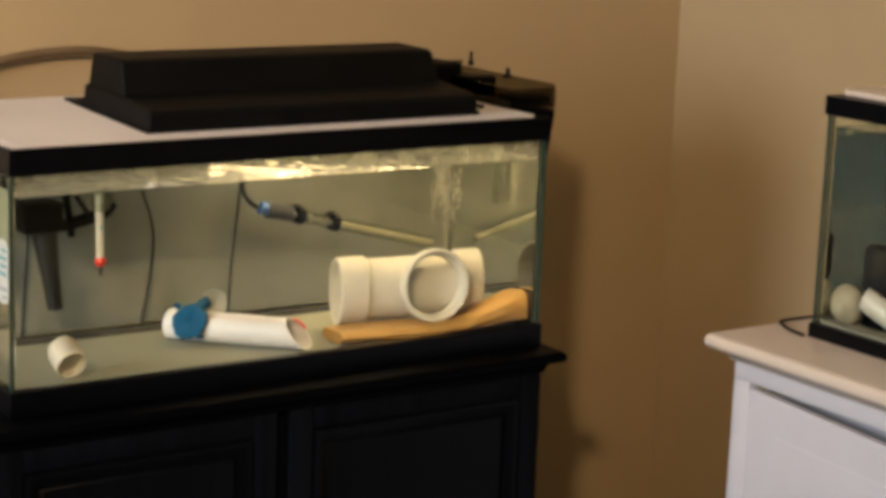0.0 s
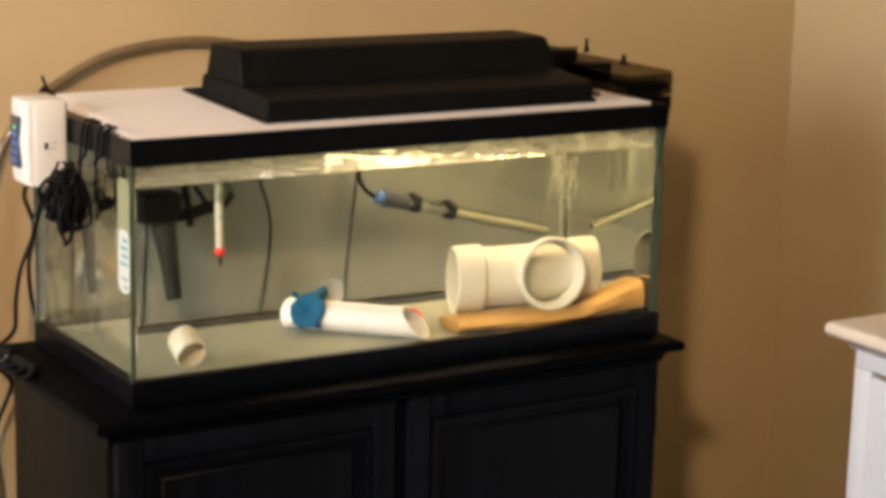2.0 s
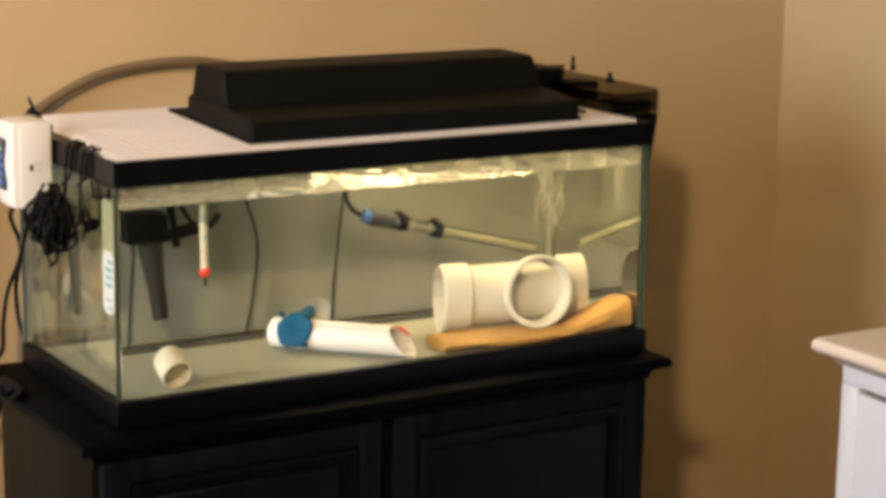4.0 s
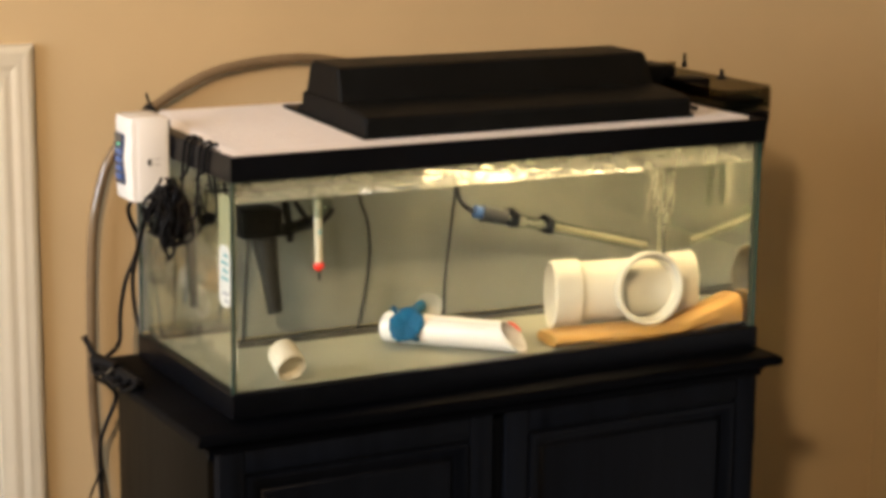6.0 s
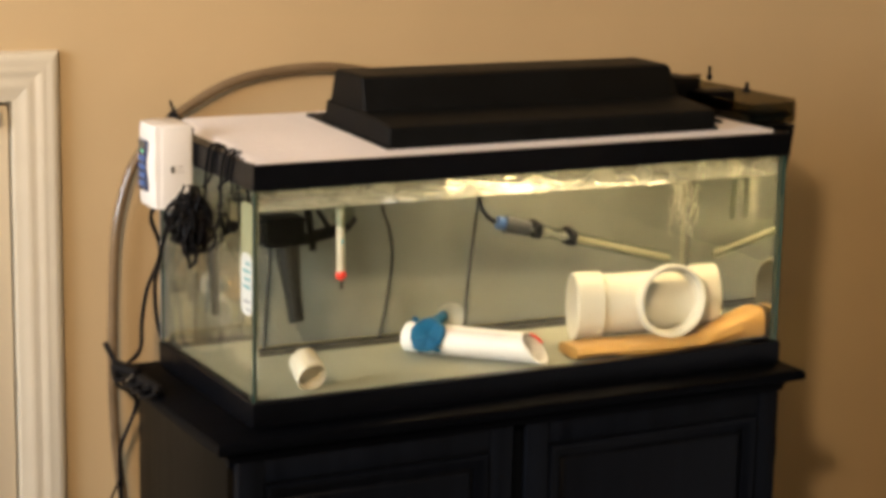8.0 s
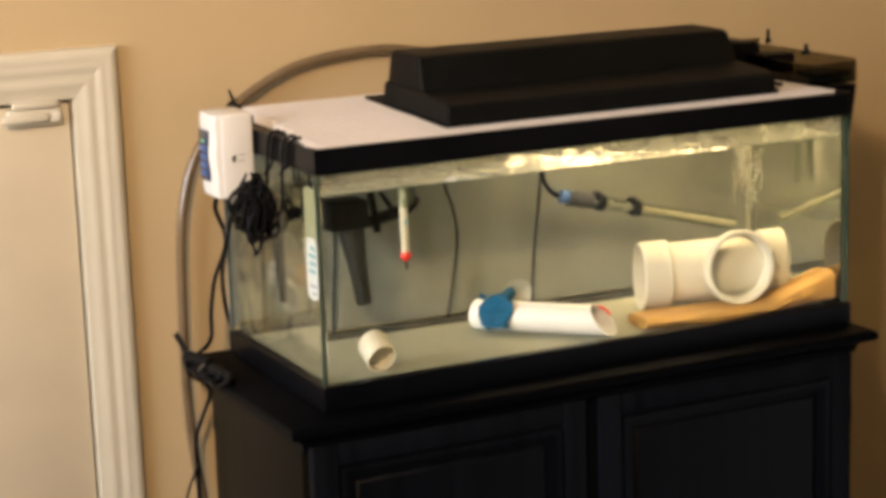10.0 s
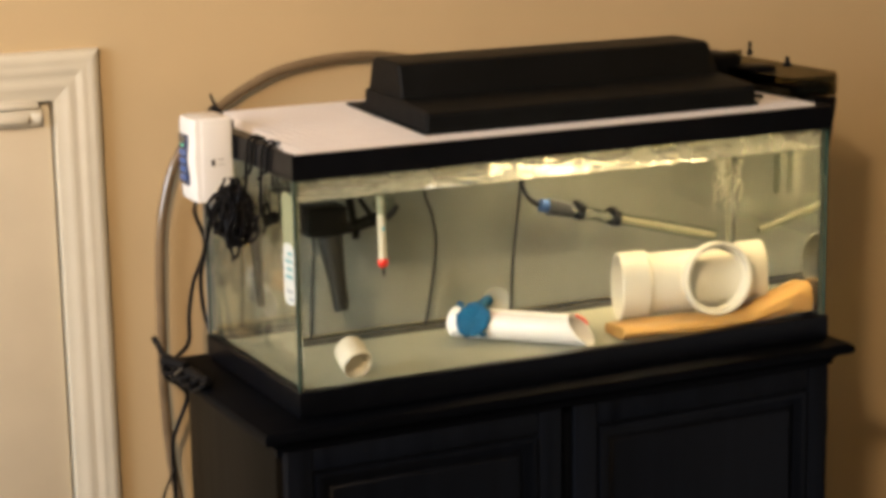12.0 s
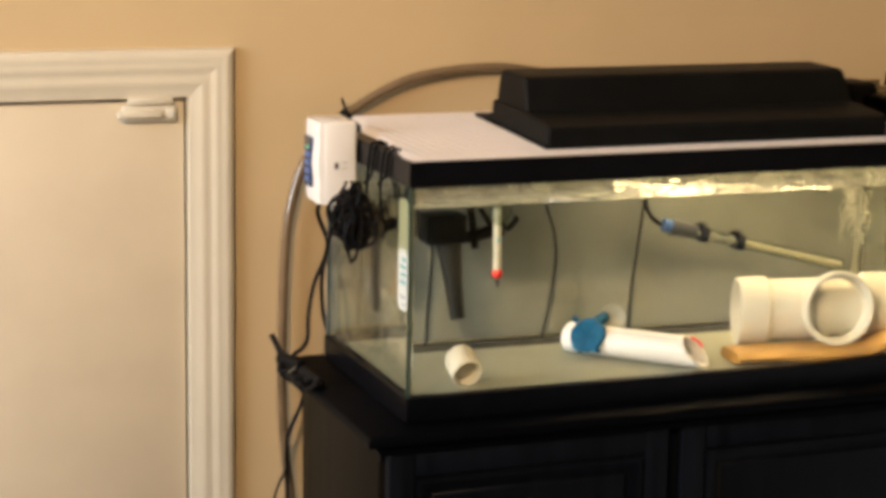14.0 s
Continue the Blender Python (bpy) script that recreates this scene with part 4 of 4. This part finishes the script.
# ---------- white cabinet and the small tank on it ----------
def cabinet():
    c = thing("white_cabinet", (1.16, -0.6, 0), "white painted cabinet with a moulded top and drawers", "cabinet")
    x0, x1, y0, y1 = 0.948, EX - 0.004, -1.25, -0.208
    part("carcass", boxed(x0 + 0.060, x1, y0, y1, 0.0, 0.728), COOLWHITE, c)
    def ring(o, z):
        return [(0.918 + o, y0 - 0.03 + o, z), (x1, y0 - 0.03 + o, z), (x1, -0.176 - o, z), (0.918 + o, -0.176 - o, z)]
    part("top", loft(bmesh.new(), [ring(0.026, 0.722), ring(0.022, 0.729), ring(0.012, 0.733), ring(0.004, 0.736), ring(0.0, 0.743), ring(0.0015, 0.751), ring(0.006, 0.756), ring(0.012, 0.758)]), WARMWHITE, c, smooth=60)
    part("apron", boxed(x0, x0 + 0.0175, y0, y1, 0.697, 0.722, bevel=0.001), COOLWHITE, c)
    part("stile", boxed(x0, x0 + 0.0175, y1 - 0.030, y1, 0.0, 0.6965, bevel=0.001), COOLWHITE, c)
    for k in range(3):
        z1 = 0.690 - 0.225 * k
        drop = 0.050 if k == 0 else 0.0  # the top drawer front hangs down at its far end

        def sag(y, z):
            return z - drop * (y1 - y) / (y1 - y0)
        ya, yb = y0 + 0.03, y1 - 0.0303
        outline = [(ya, z1 - 0.218 + drop), (yb, z1 - 0.218), (yb, z1), (ya, z1)]
        b = loft(bmesh.new(), [[(x0 + e, y, sag(y, z)) for y, z in outline] for e in (0.017, 0.0004)])
        bmesh.ops.bevel(b, geom=[ed for ed in b.edges if abs(ed.verts[0].co.y - ed.verts[1].co.y) > 0.5], offset=0.0025, segments=2, affect="EDGES")
        d = part("drawer", b, COOLWHITE, c, smooth=12)
        field = [(ya + 0.07, z1 - 0.168), (yb - 0.050, z1 - 0.168), (yb - 0.050, z1 - 0.050), (ya + 0.07, z1 - 0.050)]
        b = loft(bmesh.new(), [[(x0 + 0.002, y, sag(y, z)) for y, z in field], [(x0 - 0.0003, y, sag(y, z)) for y, z in field], [(x0 - 0.0006, y + (0.002 if y < -0.7 else -0.002), sag(y, z + (0.002 if z < z1 - 0.1 else -0.002))) for y, z in field]])
        part("panel", b, COOLWHITE, d)

    t = aquarium(1.026, 1.292, -0.780, -0.262, 0.7582, 1.086, 0.026, 0.020, "small glass aquarium with black rims on the white cabinet", "aquariums")
    water(1.0375, 1.2805, -0.7685, -0.2735, 0.7780, 1.046, "clear water in the small aquarium", 0.0)
    part("background", boxed(1.294, 1.297, -0.775, -0.268, 0.765, 1.06), DARKBACK, t, "dark teal background sheet")
    part("glass_edge", boxed(1.0362, 1.0366, -0.2722, -0.2664, 0.777, 1.066), SEAM, t)
    solo("glass_cover", boxed(1.048, 1.270, -0.758, -0.272, 1.0862, 1.094, bevel=0.002), WARMWHITE, "cream plastic cover on the small aquarium", "aquarium lid")
    bm = bmesh.new()
    bmesh.ops.create_icosphere(bm, subdivisions=4, radius=1, matrix=pose(1.066, -0.301, 0.808) @ Matrix.Diagonal((0.027, 0.025, 0.028, 1)))
    for v in bm.verts:
        v.co += v.co.normalized() * 0.004 * noise.noise(v.co * 40)
    solo("pale_rock", bm, PALEROCK, "pale rounded rock on the small tank's floor", "rock")
    sp = thing("sponge_filter", (1.12, -0.39, 0.783), "black sponge filter in the small aquarium", "aquarium filter")
    part("sponge", lathe(bmesh.new(), [(0.0001, 0.0), (0.026, 0.0), (0.030, 0.006), (0.030, 0.055), (0.025, 0.062), (0.0001, 0.062)], pose(1.105, -0.338, 0.828), n=32), SPONGE, sp)
    part("base", lathe(bmesh.new(), [(0.0001, 0.0), (0.026, 0.0), (0.026, 0.012), (0.012, 0.016), (0.012, 0.046), (0.0001, 0.046)], pose(1.105, -0.338, 0.782), n=24), BLACKPLASTIC, sp)
    m, n = along((1.052, -0.340, 0.8255), (1.066, -0.405, 0.7985))
    pt = thing("pvc_tube", (1.08, -0.39, 0.783), "short white PVC tube in the small aquarium", "pipe")
    part("tube", lathe(bmesh.new(), tube_profile(0.017, 0.014, n), m, n=28, shut=True), PVC, pt)
    solo("power_cord", cable(bmesh.new(), [(1.36, -0.19, 0.761), (1.20, -0.195, 0.7608), (1.06, -0.188, 0.7608), (1.035, -0.205, 0.7608), (1.022, -0.235, 0.7608), (1.018, -0.262, 0.7608)], 0.0022), RUBBER, "thin dark cord lying on the white cabinet", "cable")


room()
door()
stand()
long_tank = aquarium(-0.004, L + 0.004, -0.004, D + 0.004, TB, TT, 0.0312, 0.031, "long glass aquarium with black plastic rims on a black stand", "aquariums")
water(0.0068, L - 0.0068, 0.0068, D - 0.0068, TF - 0.004, 0.975, "clear greenish water filling the long aquarium")
part("silicone_seam", loft(bmesh.new(), [[(0.7555, 0.3125, z), (0.7555, 0.3090, z), (0.7545, 0.3098, z), (0.7518, 0.3125, z)] for z in (0.748, 0.970)]), material("cloudy_silicone", (0.24, 0.24, 0.17), 0.4, vary=0.15, scale=60), long_tank, "cloudy silicone in the back corner", smooth=0)
# added film: puts a pale haze on the glass above the waterline
haze = part("pale_haze", boxed(0.008, L - 0.008, 0.0062, 0.0065, 0.9755, 1.004), HAZE, long_tank, "pale haze film added above the waterline", smooth=0)
haze.visible_shadow = False
solo("background_film", boxed(-0.002, L + 0.002, D + 0.0045, D + 0.0055, TB + 0.033, TT - 0.033), GREYBACK, "matte grey film stuck on the aquarium glass", "background film")
grille(0.003, 0.745, 0.002, 0.358, 1.0333, 1.0377, (0.25, 0.66, 0.09, 0.265))
hood()
hang_on_filter()
tank_things()
bubbles()
label_strip()
controller()
cables()
hose()
cabinet()
